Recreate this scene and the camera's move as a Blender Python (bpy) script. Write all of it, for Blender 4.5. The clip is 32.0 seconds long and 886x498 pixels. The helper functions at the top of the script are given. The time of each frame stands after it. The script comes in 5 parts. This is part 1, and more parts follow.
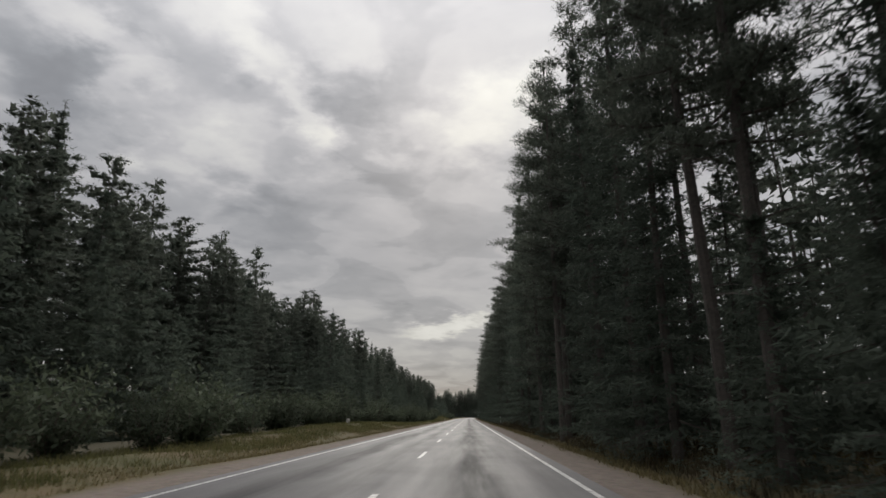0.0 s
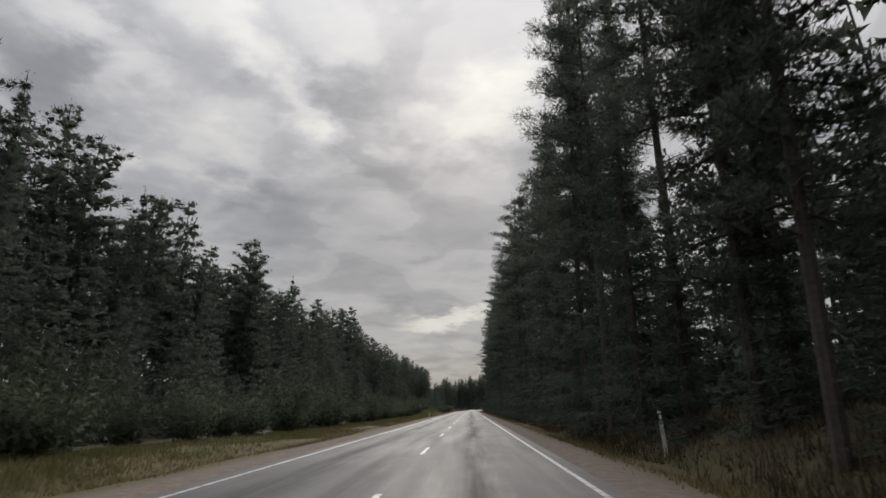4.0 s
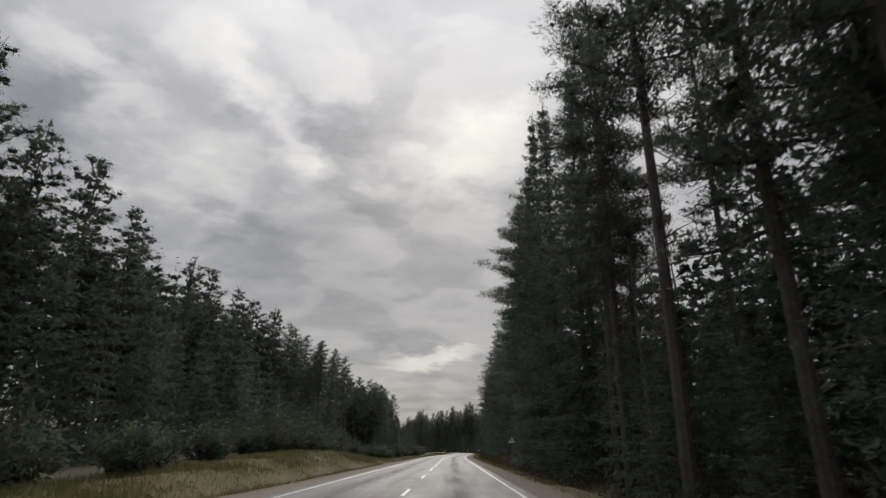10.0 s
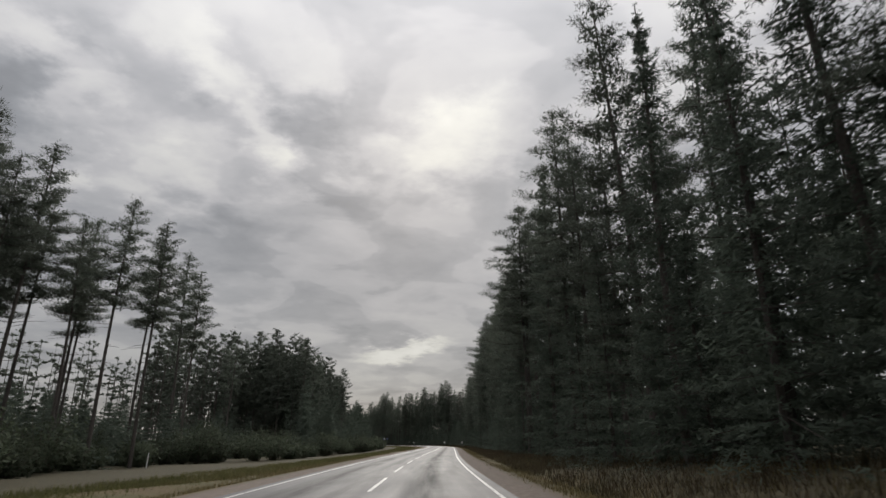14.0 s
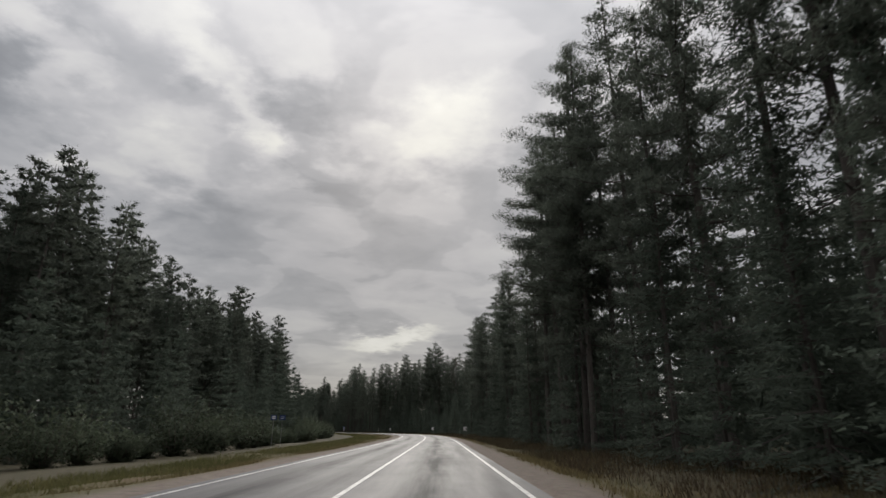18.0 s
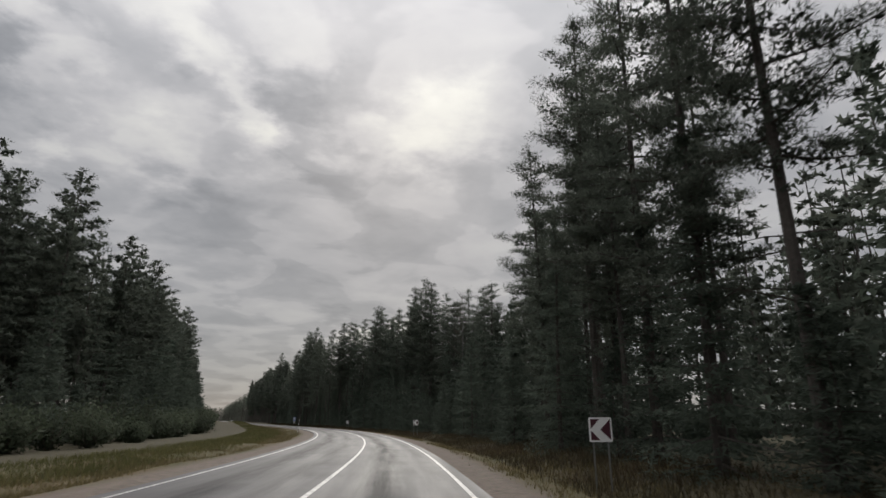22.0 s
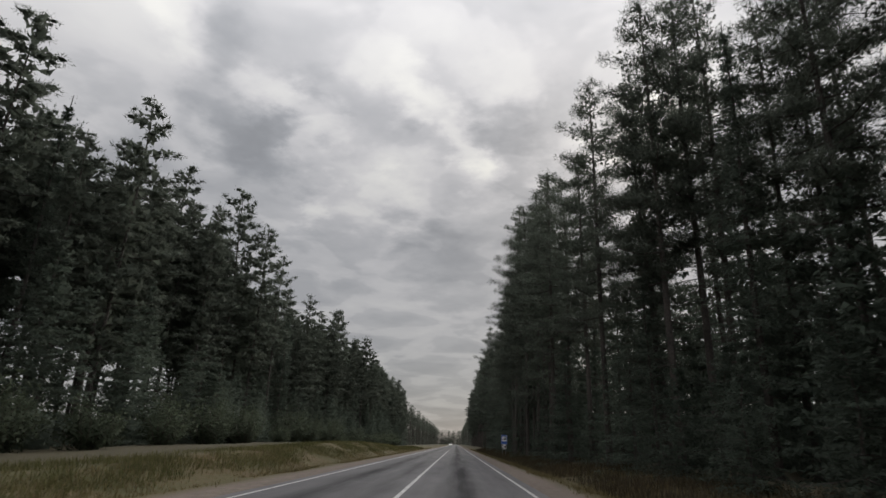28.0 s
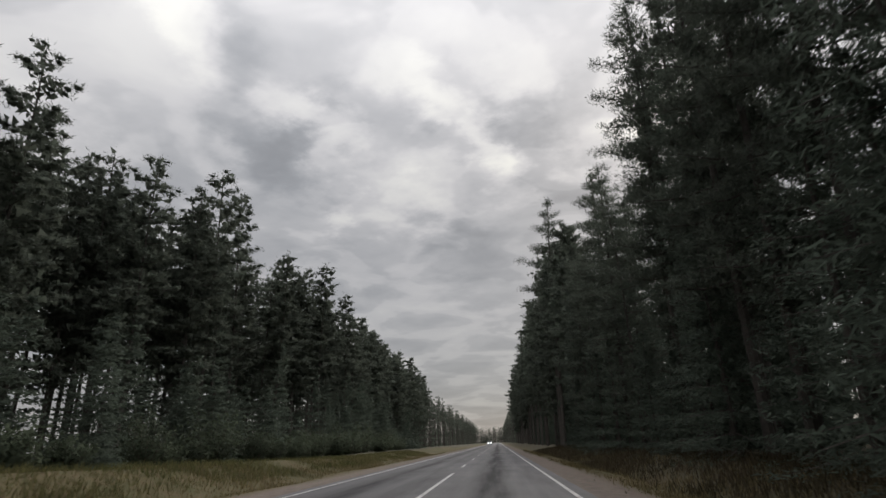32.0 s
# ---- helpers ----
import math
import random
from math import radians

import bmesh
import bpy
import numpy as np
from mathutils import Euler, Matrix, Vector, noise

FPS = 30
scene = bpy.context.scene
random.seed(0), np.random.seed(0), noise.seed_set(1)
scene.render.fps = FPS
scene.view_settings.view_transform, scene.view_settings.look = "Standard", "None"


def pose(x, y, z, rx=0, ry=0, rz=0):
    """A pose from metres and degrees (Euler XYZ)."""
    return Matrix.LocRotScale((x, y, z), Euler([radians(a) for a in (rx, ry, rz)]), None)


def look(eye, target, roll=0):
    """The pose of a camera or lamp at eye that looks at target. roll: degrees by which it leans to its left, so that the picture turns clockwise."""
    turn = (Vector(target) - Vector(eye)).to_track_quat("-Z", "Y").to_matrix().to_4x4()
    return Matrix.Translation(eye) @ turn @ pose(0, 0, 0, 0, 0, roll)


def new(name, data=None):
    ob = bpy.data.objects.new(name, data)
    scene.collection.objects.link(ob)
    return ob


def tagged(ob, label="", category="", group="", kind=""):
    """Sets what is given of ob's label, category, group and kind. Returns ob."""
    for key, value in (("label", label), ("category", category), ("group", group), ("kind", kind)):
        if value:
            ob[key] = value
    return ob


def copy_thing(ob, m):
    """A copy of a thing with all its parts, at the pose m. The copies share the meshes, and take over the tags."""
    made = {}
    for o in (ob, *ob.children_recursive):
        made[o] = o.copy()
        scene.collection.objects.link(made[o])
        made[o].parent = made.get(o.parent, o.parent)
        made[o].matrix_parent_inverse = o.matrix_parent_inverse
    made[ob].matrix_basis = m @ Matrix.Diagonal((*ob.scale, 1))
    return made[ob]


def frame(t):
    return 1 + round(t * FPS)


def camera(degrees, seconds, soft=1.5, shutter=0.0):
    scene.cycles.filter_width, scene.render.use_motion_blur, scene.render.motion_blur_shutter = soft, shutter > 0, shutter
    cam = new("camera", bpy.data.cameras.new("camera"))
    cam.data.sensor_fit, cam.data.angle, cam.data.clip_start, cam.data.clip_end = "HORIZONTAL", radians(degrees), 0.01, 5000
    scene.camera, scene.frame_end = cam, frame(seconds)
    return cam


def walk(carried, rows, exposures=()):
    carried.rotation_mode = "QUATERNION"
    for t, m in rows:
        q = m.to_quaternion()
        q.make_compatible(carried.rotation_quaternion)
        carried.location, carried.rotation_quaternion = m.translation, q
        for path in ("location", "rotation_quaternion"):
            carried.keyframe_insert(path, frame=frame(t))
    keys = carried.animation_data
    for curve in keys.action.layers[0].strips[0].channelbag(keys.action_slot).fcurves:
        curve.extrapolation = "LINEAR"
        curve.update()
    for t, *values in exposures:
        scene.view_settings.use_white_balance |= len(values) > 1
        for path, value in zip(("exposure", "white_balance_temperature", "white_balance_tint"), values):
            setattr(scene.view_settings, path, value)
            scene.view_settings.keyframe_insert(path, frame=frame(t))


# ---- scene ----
cam = camera(75.4, 32.0, soft=1.5, shutter=0.1)

# seconds, x, y, z, pitch, roll, yaw
PATH = [
    (0, 0.00, 0.00, 1.19, 16.26, 0.15, 2.49),
    (0.5, -0.05, 11.00, 1.25, 16.15, 0.29, 2.42),
    (1, -0.10, 22.00, 1.30, 17.29, 0.55, 2.28),
    (1.5, -0.09, 33.00, 1.30, 16.18, 0.18, 2.03),
    (2, -0.08, 44.00, 1.30, 15.94, -0.15, 0.98),
    (2.5, -0.07, 55.00, 1.30, 17.18, 0.02, 1.63),
    (3, -0.06, 66.00, 1.30, 16.96, -0.18, 1.62),
    (3.5, -0.05, 77.00, 1.30, 14.90, -0.96, 2.33),
    (4, 0.01, 88.00, 1.30, 15.54, -0.74, 2.45),
    (4.5, 0.06, 99.00, 1.30, 16.18, -0.53, 2.57),
    (5, 0.12, 110.00, 1.30, 16.82, -0.31, 2.70),
    (5.5, 0.17, 121.00, 1.30, 17.45, -0.09, 2.82),
    (6, 0.20, 132.00, 1.29, 17.47, 0.02, 3.18),
    (6.5, 0.18, 143.00, 1.29, 17.41, 0.06, 3.72),
    (7, 0.15, 154.00, 1.28, 20.00, 0.13, 1.96),
    (7.5, 0.12, 165.00, 1.28, 20.68, 0.21, 0.48),
    (8, 0.10, 176.00, 1.27, 23.74, 0.21, -0.08),
    (8.5, 0.07, 187.00, 1.26, 19.78, 0.38, -1.79),
    (9, 0.05, 198.00, 1.25, 21.52, 0.19, -2.32),
    (9.5, 0.01, 209.00, 1.25, 18.80, 0.36, -3.79),
    (10, -0.03, 220.00, 1.24, 19.36, 0.34, 1.00),
    (10.5, -0.06, 231.00, 1.23, 19.48, 0.40, 1.98),
    (11, -0.10, 242.00, 1.22, 16.45, 0.29, 1.46),
    (11.5, -0.08, 253.00, 1.24, 19.62, -0.14, -0.60),
    (12, -0.05, 264.00, 1.25, 18.28, -0.43, -2.32),
    (12.5, -0.02, 275.00, 1.27, 18.46, -0.56, -3.03),
    (13, 0.00, 286.00, 1.29, 18.99, -0.62, -2.14),
    (13.5, 0.08, 297.00, 1.29, 17.71, -0.41, 0.07),
    (14, 0.17, 308.00, 1.28, 18.66, -0.39, -1.91),
    (14.5, 0.32, 319.00, 1.28, 18.15, -0.34, -2.02),
    (15, 0.58, 329.99, 1.27, 20.54, -0.24, -1.46),
    (15.5, 0.94, 340.98, 1.27, 17.29, -0.19, -1.30),
    (16, 1.21, 351.97, 1.24, 17.22, -0.18, -1.62),
    (16.5, 1.57, 362.96, 1.21, 17.14, -0.18, -1.94),
    (17, 2.02, 373.95, 1.18, 17.07, -0.17, -2.27),
    (17.5, 2.49, 384.94, 1.15, 17.00, -0.16, -2.59),
    (18, 3.02, 395.93, 1.15, 17.49, -0.11, -2.98),
    (18.5, 3.55, 406.92, 1.15, 17.48, -0.08, -2.49),
    (19, 4.08, 417.90, 1.16, 17.54, 0.02, -2.30),
    (19.5, 4.61, 428.89, 1.16, 16.93, -0.19, -2.59),
    (20, 5.14, 439.88, 1.16, 19.25, -0.27, -3.73),
    (20.5, 5.69, 450.87, 1.22, 18.20, -0.20, -4.52),
    (21, 6.21, 461.86, 1.28, 18.13, 0.37, -2.95),
    (21.5, 6.64, 472.85, 1.34, 21.76, 0.56, -2.69),
    (22, 6.92, 483.86, 1.40, 16.87, 0.70, -3.67),
    (22.5, 7.05, 494.87, 1.40, 17.72, 0.70, 3.52),
    (23, 6.98, 505.88, 1.40, 17.50, 0.35, 3.26),
    (23.5, 6.45, 516.88, 1.40, 17.68, 0.09, 2.08),
    (24, 5.62, 527.86, 1.40, 18.22, -0.51, 2.72),
    (24.5, 4.39, 538.80, 1.39, 17.00, -0.65, 3.66),
    (25, 2.85, 549.69, 1.37, 17.50, -0.38, 4.99),
    (25.5, 1.00, 560.53, 1.36, 17.73, -0.48, 7.47),
    (26, -0.95, 571.34, 1.33, 18.16, 0.00, 10.04),
    (26.5, -3.20, 582.09, 1.31, 18.59, 0.48, 12.60),
    (27, -5.75, 592.78, 1.29, 19.03, 0.97, 15.17),
    (27.5, -8.60, 603.39, 1.26, 19.46, 1.45, 17.71),
    (28, -11.33, 614.04, 1.24, 18.73, 1.92, 19.75),
    (28.5, -14.29, 624.63, 1.22, 18.63, 1.69, 22.96),
    (29, -17.62, 635.12, 1.22, 20.06, 0.39, 23.75),
    (29.5, -20.96, 645.60, 1.22, 18.51, -0.47, 23.62),
    (30, -24.30, 656.08, 1.22, 18.61, -0.43, 22.49),
    (30.5, -27.71, 666.54, 1.20, 19.05, -0.56, 22.06),
    (31, -31.12, 676.99, 1.19, 18.48, -1.18, 22.74),
    (31.5, -34.53, 687.45, 1.17, 18.76, -1.26, 22.16),
    (32, -37.94, 697.91, 1.15, 18.72, -1.50, 22.62),
]


def aim(x, y, z, pitch, roll, yaw):
    """Pose of a level camera turned by yaw to the left, pitched up, then rolled about its own axis."""
    return pose(x, y, z, 90 + pitch, 0, yaw) @ pose(0, 0, 0, 0, 0, roll)


walk(cam, [(t, aim(x, y, z, p, r, w)) for t, x, y, z, p, r, w in PATH], exposures=[(0.0, 0.0), (26.0, 0.0), (30.0, 0.1), (32.0, 0.12)])

# ---------------------------------------------------------------- the line of the road
# heading in degrees to the left of +Y, by distance driven in metres
BENDS = [(0, 0), (300, 0), (312, -0.1), (330, -0.83), (352, -1.87), (370, -2.6), (382, -2.7), (440, -2.7), (462, -2.38), (484, -0.95),
         (506, 1.14), (528, 4.25), (550, 7.57), (572, 10.79), (594, 13.97), (616, 16.76), (630, 17.8), (640, 17.9), (3000, 17.9)]
S0, DS = -300.0, 2.0
_s = np.arange(S0, 2600, DS)
_h = np.radians(np.interp(_s, [b[0] for b in BENDS], [b[1] for b in BENDS]))
_x = np.cumsum(-np.sin(_h)) * DS
_y = np.cumsum(np.cos(_h)) * DS
_x, _y = _x - np.interp(0, _s, _x), _y - np.interp(0, _s, _y)
MID = -1.45  # the road's middle, to the left of the driven line


def heading(s):
    return np.interp(s, _s, _h)


def spot(s, off):
    """World x, y at distance s along the driven line and off metres to its right."""
    h = np.interp(s, _s, _h)
    return np.interp(s, _s, _x) + off * np.cos(h), np.interp(s, _s, _y) + off * np.sin(h)


def bump(s, mid, half):
    return np.exp(-((np.asarray(s, float) - mid) / half) ** 2)


def bank_right(s):
    return 0.25 + 1.0 * bump(s, 106, 26) + 0.9 * bump(s, 302, 24) - 0.35 * bump(s, 430, 60) - 0.3 * bump(s, 590, 60)


def bank_left(s):
    return -0.35 + 0.6 * bump(s, 60, 30) + 0.3 * bump(s, 95, 30) + 1.4 * bump(s, 276, 32) - 0.3 * bump(s, 400, 60) + 1.3 * bump(s, 690, 55) + 0.6 * bump(s, 820, 60)


def ground_z(s, off):
    """Height of the ground beside the road."""
    s, off = np.broadcast_arrays(np.asarray(s, float), np.asarray(off, float))
    br, bl = bank_right(s), bank_left(s)
    z = np.full(s.shape, -0.12)
    r = off > 2.3
    zr = np.where(off < 3.9, -0.05 - 0.03 * (off - 2.3), np.where(off < 5.4, -0.1 - 0.16 * (off - 3.9), np.where(
        off < 8.5, -0.34 + (br + 0.34) * (off - 5.4) / 3.1, br + 0.04 * np.minimum(off - 8.5, 20))))
    o = -off
    zl = np.where(o < 6.9, -0.05 - 0.03 * (o - 5.2), np.where(o < 8.6, -0.1 - 0.18 * (o - 6.9), np.where(
        o < 12, -0.4 + (bl + 0.4) * (o - 8.6) / 3.4, bl - 0.025 * np.minimum(o - 12, 24))))
    z = np.where(r, zr, np.where(off < -5.2, zl, z))
    far = np.clip((np.abs(off) - 24) / 30, 0, 1)
    z = z * (1 - far) + 0.3 * far
    return z


# ---------------------------------------------------------------- sky and light
def math_node(nt, op, a, b=None, clamp=False):
    n = nt.nodes.new("ShaderNodeMath")
    n.operation, n.use_clamp = op, clamp
    for i, v in enumerate((a, b)):
        if v is None:
            continue
        if isinstance(v, (int, float)):
            n.inputs[i].default_value = v
        else:
            nt.links.new(v, n.inputs[i])
    return n.outputs[0]


def ramp_node(nt, fac, stops, mode="LINEAR"):
    n = nt.nodes.new("ShaderNodeValToRGB")
    n.color_ramp.interpolation = mode
    e = n.color_ramp.elements
    while len(e) < len(stops):
        e.new(0.5)
    for k, (p, c) in zip(e, stops):
        k.position, k.color = p, (c, c, c, 1) if isinstance(c, (int, float)) else (*c, 1)
    nt.links.new(fac, n.inputs[0])
    return n.outputs[0]


def noise_node(nt, vec, scale, detail=4.0, rough=0.5, dist=0.0):
    n = nt.nodes.new("ShaderNodeTexNoise")
    n.inputs["Scale"].default_value, n.inputs["Detail"].default_value = scale, detail
    n.inputs["Roughness"].default_value, n.inputs["Distortion"].default_value = rough, dist
    if vec is not None:
        nt.links.new(vec, n.inputs["Vector"])
    return n


world = bpy.data.worlds.new("overcast_sky")
scene.world = world
world.use_nodes = True
nt = world.node_tree
nt.nodes.clear()
tc = nt.nodes.new("ShaderNodeTexCoord")
sep = nt.nodes.new("ShaderNodeSeparateXYZ")
nt.links.new(tc.outputs["Generated"], sep.inputs[0])
sx, sy, sz = sep.outputs
zc = math_node(nt, "MAXIMUM", sz, 0.0)
# places on a level cloud deck, drawn together towards the horizon
comb = nt.nodes.new("ShaderNodeCombineXYZ")
flat = math_node(nt, "ADD", zc, 0.14)
nt.links.new(math_node(nt, "DIVIDE", sx, flat), comb.inputs[0])
nt.links.new(math_node(nt, "DIVIDE", sy, flat), comb.inputs[1])
warp1 = noise_node(nt, comb.outputs[0], 4.6, 5.0, 0.58)
warpsep = nt.nodes.new("ShaderNodeSeparateColor")
nt.links.new(warp1.outputs["Color"], warpsep.inputs[0])
deg = 180 / math.pi
calm = math_node(nt, "MULTIPLY", zc, 2.4, True)
az = math_node(nt, "MULTIPLY", math_node(nt, "ARCTAN2", math_node(nt, "MULTIPLY", sx, -1.0), sy), deg)
el = math_node(nt, "MULTIPLY", math_node(nt, "ARCSINE", sz), deg)
az = math_node(nt, "ADD", az, math_node(nt, "MULTIPLY", math_node(nt, "SUBTRACT", warpsep.outputs[0], 0.5), math_node(nt, "MULTIPLY", calm, 17.0)))
el = math_node(nt, "ADD", el, math_node(nt, "MULTIPLY", math_node(nt, "SUBTRACT", warpsep.outputs[1], 0.5), math_node(nt, "MULTIPLY", calm, 13.0)))
thickness = []


def cloud(a0, e0, wa, we, tilt, gain):
    """A bank of cloud: azimuth (to the left of +Y), elevation, half widths and tilt in degrees; gain above 0 is thin and bright."""
    c, s = math.cos(radians(tilt)), math.sin(radians(tilt))
    da, de = math_node(nt, "SUBTRACT", az, a0), math_node(nt, "SUBTRACT", el, e0)
    u = math_node(nt, "ADD", math_node(nt, "MULTIPLY", da, c / wa), math_node(nt, "MULTIPLY", de, s / wa))
    v = math_node(nt, "ADD", math_node(nt, "MULTIPLY", da, -s / we), math_node(nt, "MULTIPLY", de, c / we))
    q = math_node(nt, "ADD", math_node(nt, "MULTIPLY", u, u), math_node(nt, "MULTIPLY", v, v))
    g = math_node(nt, "MULTIPLY", math_node(nt, "EXPONENT", math_node(nt, "MULTIPLY", math_node(nt, "POWER", q, 1.6), -0.8)), gain)
    thickness.append(math_node(nt, "ADD", thickness[-1], g) if thickness else g)


cloud(-1.0, 28.6, 6.6, 3.6, 18, 0.5)
cloud(-7.0, 30.0, 6.0, 3.5, 10, 0.3)
cloud(15.0, 25.6, 3.2, 2.2, 20, 0.3)
cloud(26.0, 23.0, 4.0, 2.2, 10, 0.28)
cloud(2.0, 8.6, 3.6, 0.75, -8, 1.3)
cloud(4.0, 5.8, 5.0, 1.0, 0, 0.2)
cloud(40.0, 31.5, 4.0, 3.0, 0, 0.4)
cloud(33.0, 21.8, 2.0, 1.6, 60, 0.3)
cloud(20.6, 32.6, 5.0, 2.4, 25, 0.32)
cloud(34.0, 28.6, 4.0, 2.4, 40, 0.26)
cloud(51.0, 38.5, 4.4, 3.0, 40, 0.3)
cloud(44.0, 34.0, 6.0, 3.4, 35, -0.2)
cloud(17.0, 27.5, 2.4, 2.0, 0, 0.28)
cloud(27.0, 36.5, 6.0, 2.5, 20, 0.16)
cloud(11.0, 36.0, 5.0, 3.0, 10, 0.16)
cloud(60.0, 27.0, 5.0, 3.0, 20, 0.2)
cloud(-14.0, 12.0, 8.0, 2.0, 0, 0.15)
cloud(9.6, 24.0, 5.0, 2.6, 25, -0.34)
cloud(13.4, 29.4, 4.5, 2.6, 30, -0.26)
cloud(31.5, 31.0, 5.0, 4.0, 35, -0.26)
cloud(40.5, 26.5, 5.0, 3.6, 30, -0.26)
cloud(5.3, 31.8, 5.0, 2.4, 15, -0.14)
cloud(20.0, 19.0, 8.0, 2.6, 5, -0.17)
cloud(8.0, 15.5, 12.0, 3.0, 0, -0.16)
cloud(20.0, 35.0, 5.0, 2.6, 30, -0.16)
cloud(24.0, 29.0, 4.0, 1.8, 15, -0.24)
cloud(22.5, 21.0, 5.0, 2.2, 8, -0.22)
cloud(18.8, 14.0, 3.6, 1.6, 0, -0.22)
cloud(43.0, 28.8, 6.0, 3.2, 30, -0.22)
cloud(12.5, 31.6, 4.0, 2.2, 0, -0.22)
cloud(6.6, 9.6, 2.2, 0.7, 20, -0.2)
cloud(33.0, 17.0, 6.0, 2.0, 10, -0.14)
cloud(52.0, 24.0, 6.0, 4.0, 20, -0.18)
cloud(-12.0, 24.0, 8.0, 3.0, -15, -0.14)
cloud(3.0, 21.5, 5.0, 2.0, -20, -0.14)
total = thickness[-1]
big = noise_node(nt, comb.outputs[0], 2.6, 4.0, 0.46, 0.35)
lumps = ramp_node(nt, big.outputs[0], [(0.36, 0.0), (0.47, 0.30), (0.53, 0.72), (0.66, 1.0)], "EASE")
fine = noise_node(nt, comb.outputs[0], 6.5, 4.0, 0.5, 0.3)
billow = ramp_node(nt, fine.outputs[0], [(0.30, 0.0), (0.46, 0.42), (0.52, 0.62), (0.72, 1.0)])
base = math_node(nt, "ADD", math_node(nt, "MULTIPLY", math_node(nt, "SUBTRACT", lumps, 0.5), 0.62),
                 math_node(nt, "MULTIPLY", math_node(nt, "SUBTRACT", billow, 0.5), 0.14))
base = math_node(nt, "ADD", base, math_node(nt, "MULTIPLY", total, 1.6))
# an overcast sky is brighter overhead than at the horizon
# the fifth-power term is extra overhead light, out of view, added for the trees
grad = math_node(nt, "ADD", math_node(nt, "ADD", 0.30, math_node(nt, "MULTIPLY", zc, 0.56)), math_node(nt, "MULTIPLY", math_node(nt, "POWER", zc, 5.0), 1.7))
# soft shoulder, so that the thin places of the cloud do not burn out
lift = math_node(nt, "EXPONENT", base)
lift = math_node(nt, "DIVIDE", math_node(nt, "MULTIPLY", lift, 1.49), math_node(nt, "ADD", 1.0, math_node(nt, "MULTIPLY", lift, 0.80)))
lum = math_node(nt, "MULTIPLY", grad, lift)
tint = ramp_node(nt, math_node(nt, "ADD", math_node(nt, "MULTIPLY", base, 0.6), 0.4), [(0.0, (0.94, 0.955, 1.0)), (0.45, (1.0, 0.985, 1.0)), (1.0, (1.0, 0.985, 0.92))])
cloudcol = nt.nodes.new("ShaderNodeVectorMath")
cloudcol.operation = "SCALE"
nt.links.new(tint, cloudcol.inputs[0])
nt.links.new(lum, cloudcol.inputs["Scale"])
sky = nt.nodes.new("ShaderNodeTexSky")
sky.sky_type, sky.sun_disc = "NISHITA", False
sky.sun_elevation, sky.sun_rotation = radians(29), radians(-2)
skybg = nt.nodes.new("ShaderNodeBackground")
nt.links.new(sky.outputs[0], skybg.inputs[0])
skybg.inputs[1].default_value = 0.006
cloudbg = nt.nodes.new("ShaderNodeBackground")
nt.links.new(cloudcol.outputs[0], cloudbg.inputs[0])
cloudbg.inputs[1].default_value = 1.0
addsh = nt.nodes.new("ShaderNodeAddShader")
nt.links.new(skybg.outputs[0], addsh.inputs[0])
nt.links.new(cloudbg.outputs[0], addsh.inputs[1])
wout = nt.nodes.new("ShaderNodeOutputWorld")
nt.links.new(addsh.outputs[0], wout.inputs[0])

sun = new("sun", bpy.data.lights.new("sun", "SUN"))
sun.data.energy, sun.data.angle, sun.data.color = 1.5, radians(25), (1.0, 0.95, 0.87)
sun.matrix_world = look((0, 0, 100), (math.sin(radians(-2)) * 100 * math.cos(radians(29)), -math.cos(radians(2)) * 100 * math.cos(radians(29)), 100 - 100 * math.sin(radians(29))))


# ---------------------------------------------------------------- materials
def material(name, rough=0.8, spec=0.3, metal=0.0):
    m = bpy.data.materials.new(name)
    m.use_nodes = True
    b = m.node_tree.nodes["Principled BSDF"]
    b.inputs["Roughness"].default_value, b.inputs["Metallic"].default_value = rough, metal
    b.inputs["Specular IOR Level"].default_value = spec
    return m, m.node_tree, b


def mixed(nt, fac, a, b, mode="MIX"):
    n = nt.nodes.new("ShaderNodeMix")
    n.data_type, n.blend_type = "RGBA", mode
    for i, v in ((0, fac), (6, a), (7, b)):
        if isinstance(v, (int, float)):
            n.inputs[i].default_value = v
        elif isinstance(v, tuple):
            n.inputs[i].default_value = (*v, 1)
        else:
            nt.links.new(v, n.inputs[i])
    return n.outputs[2]


def bumped(nt, b, height, strength=0.4, distance=0.02):
    n = nt.nodes.new("ShaderNodeBump")
    n.inputs["Strength"].default_value, n.inputs["Distance"].default_value = strength, distance
    nt.links.new(height, n.inputs["Height"])
    nt.links.new(n.outputs[0], b.inputs["Normal"])


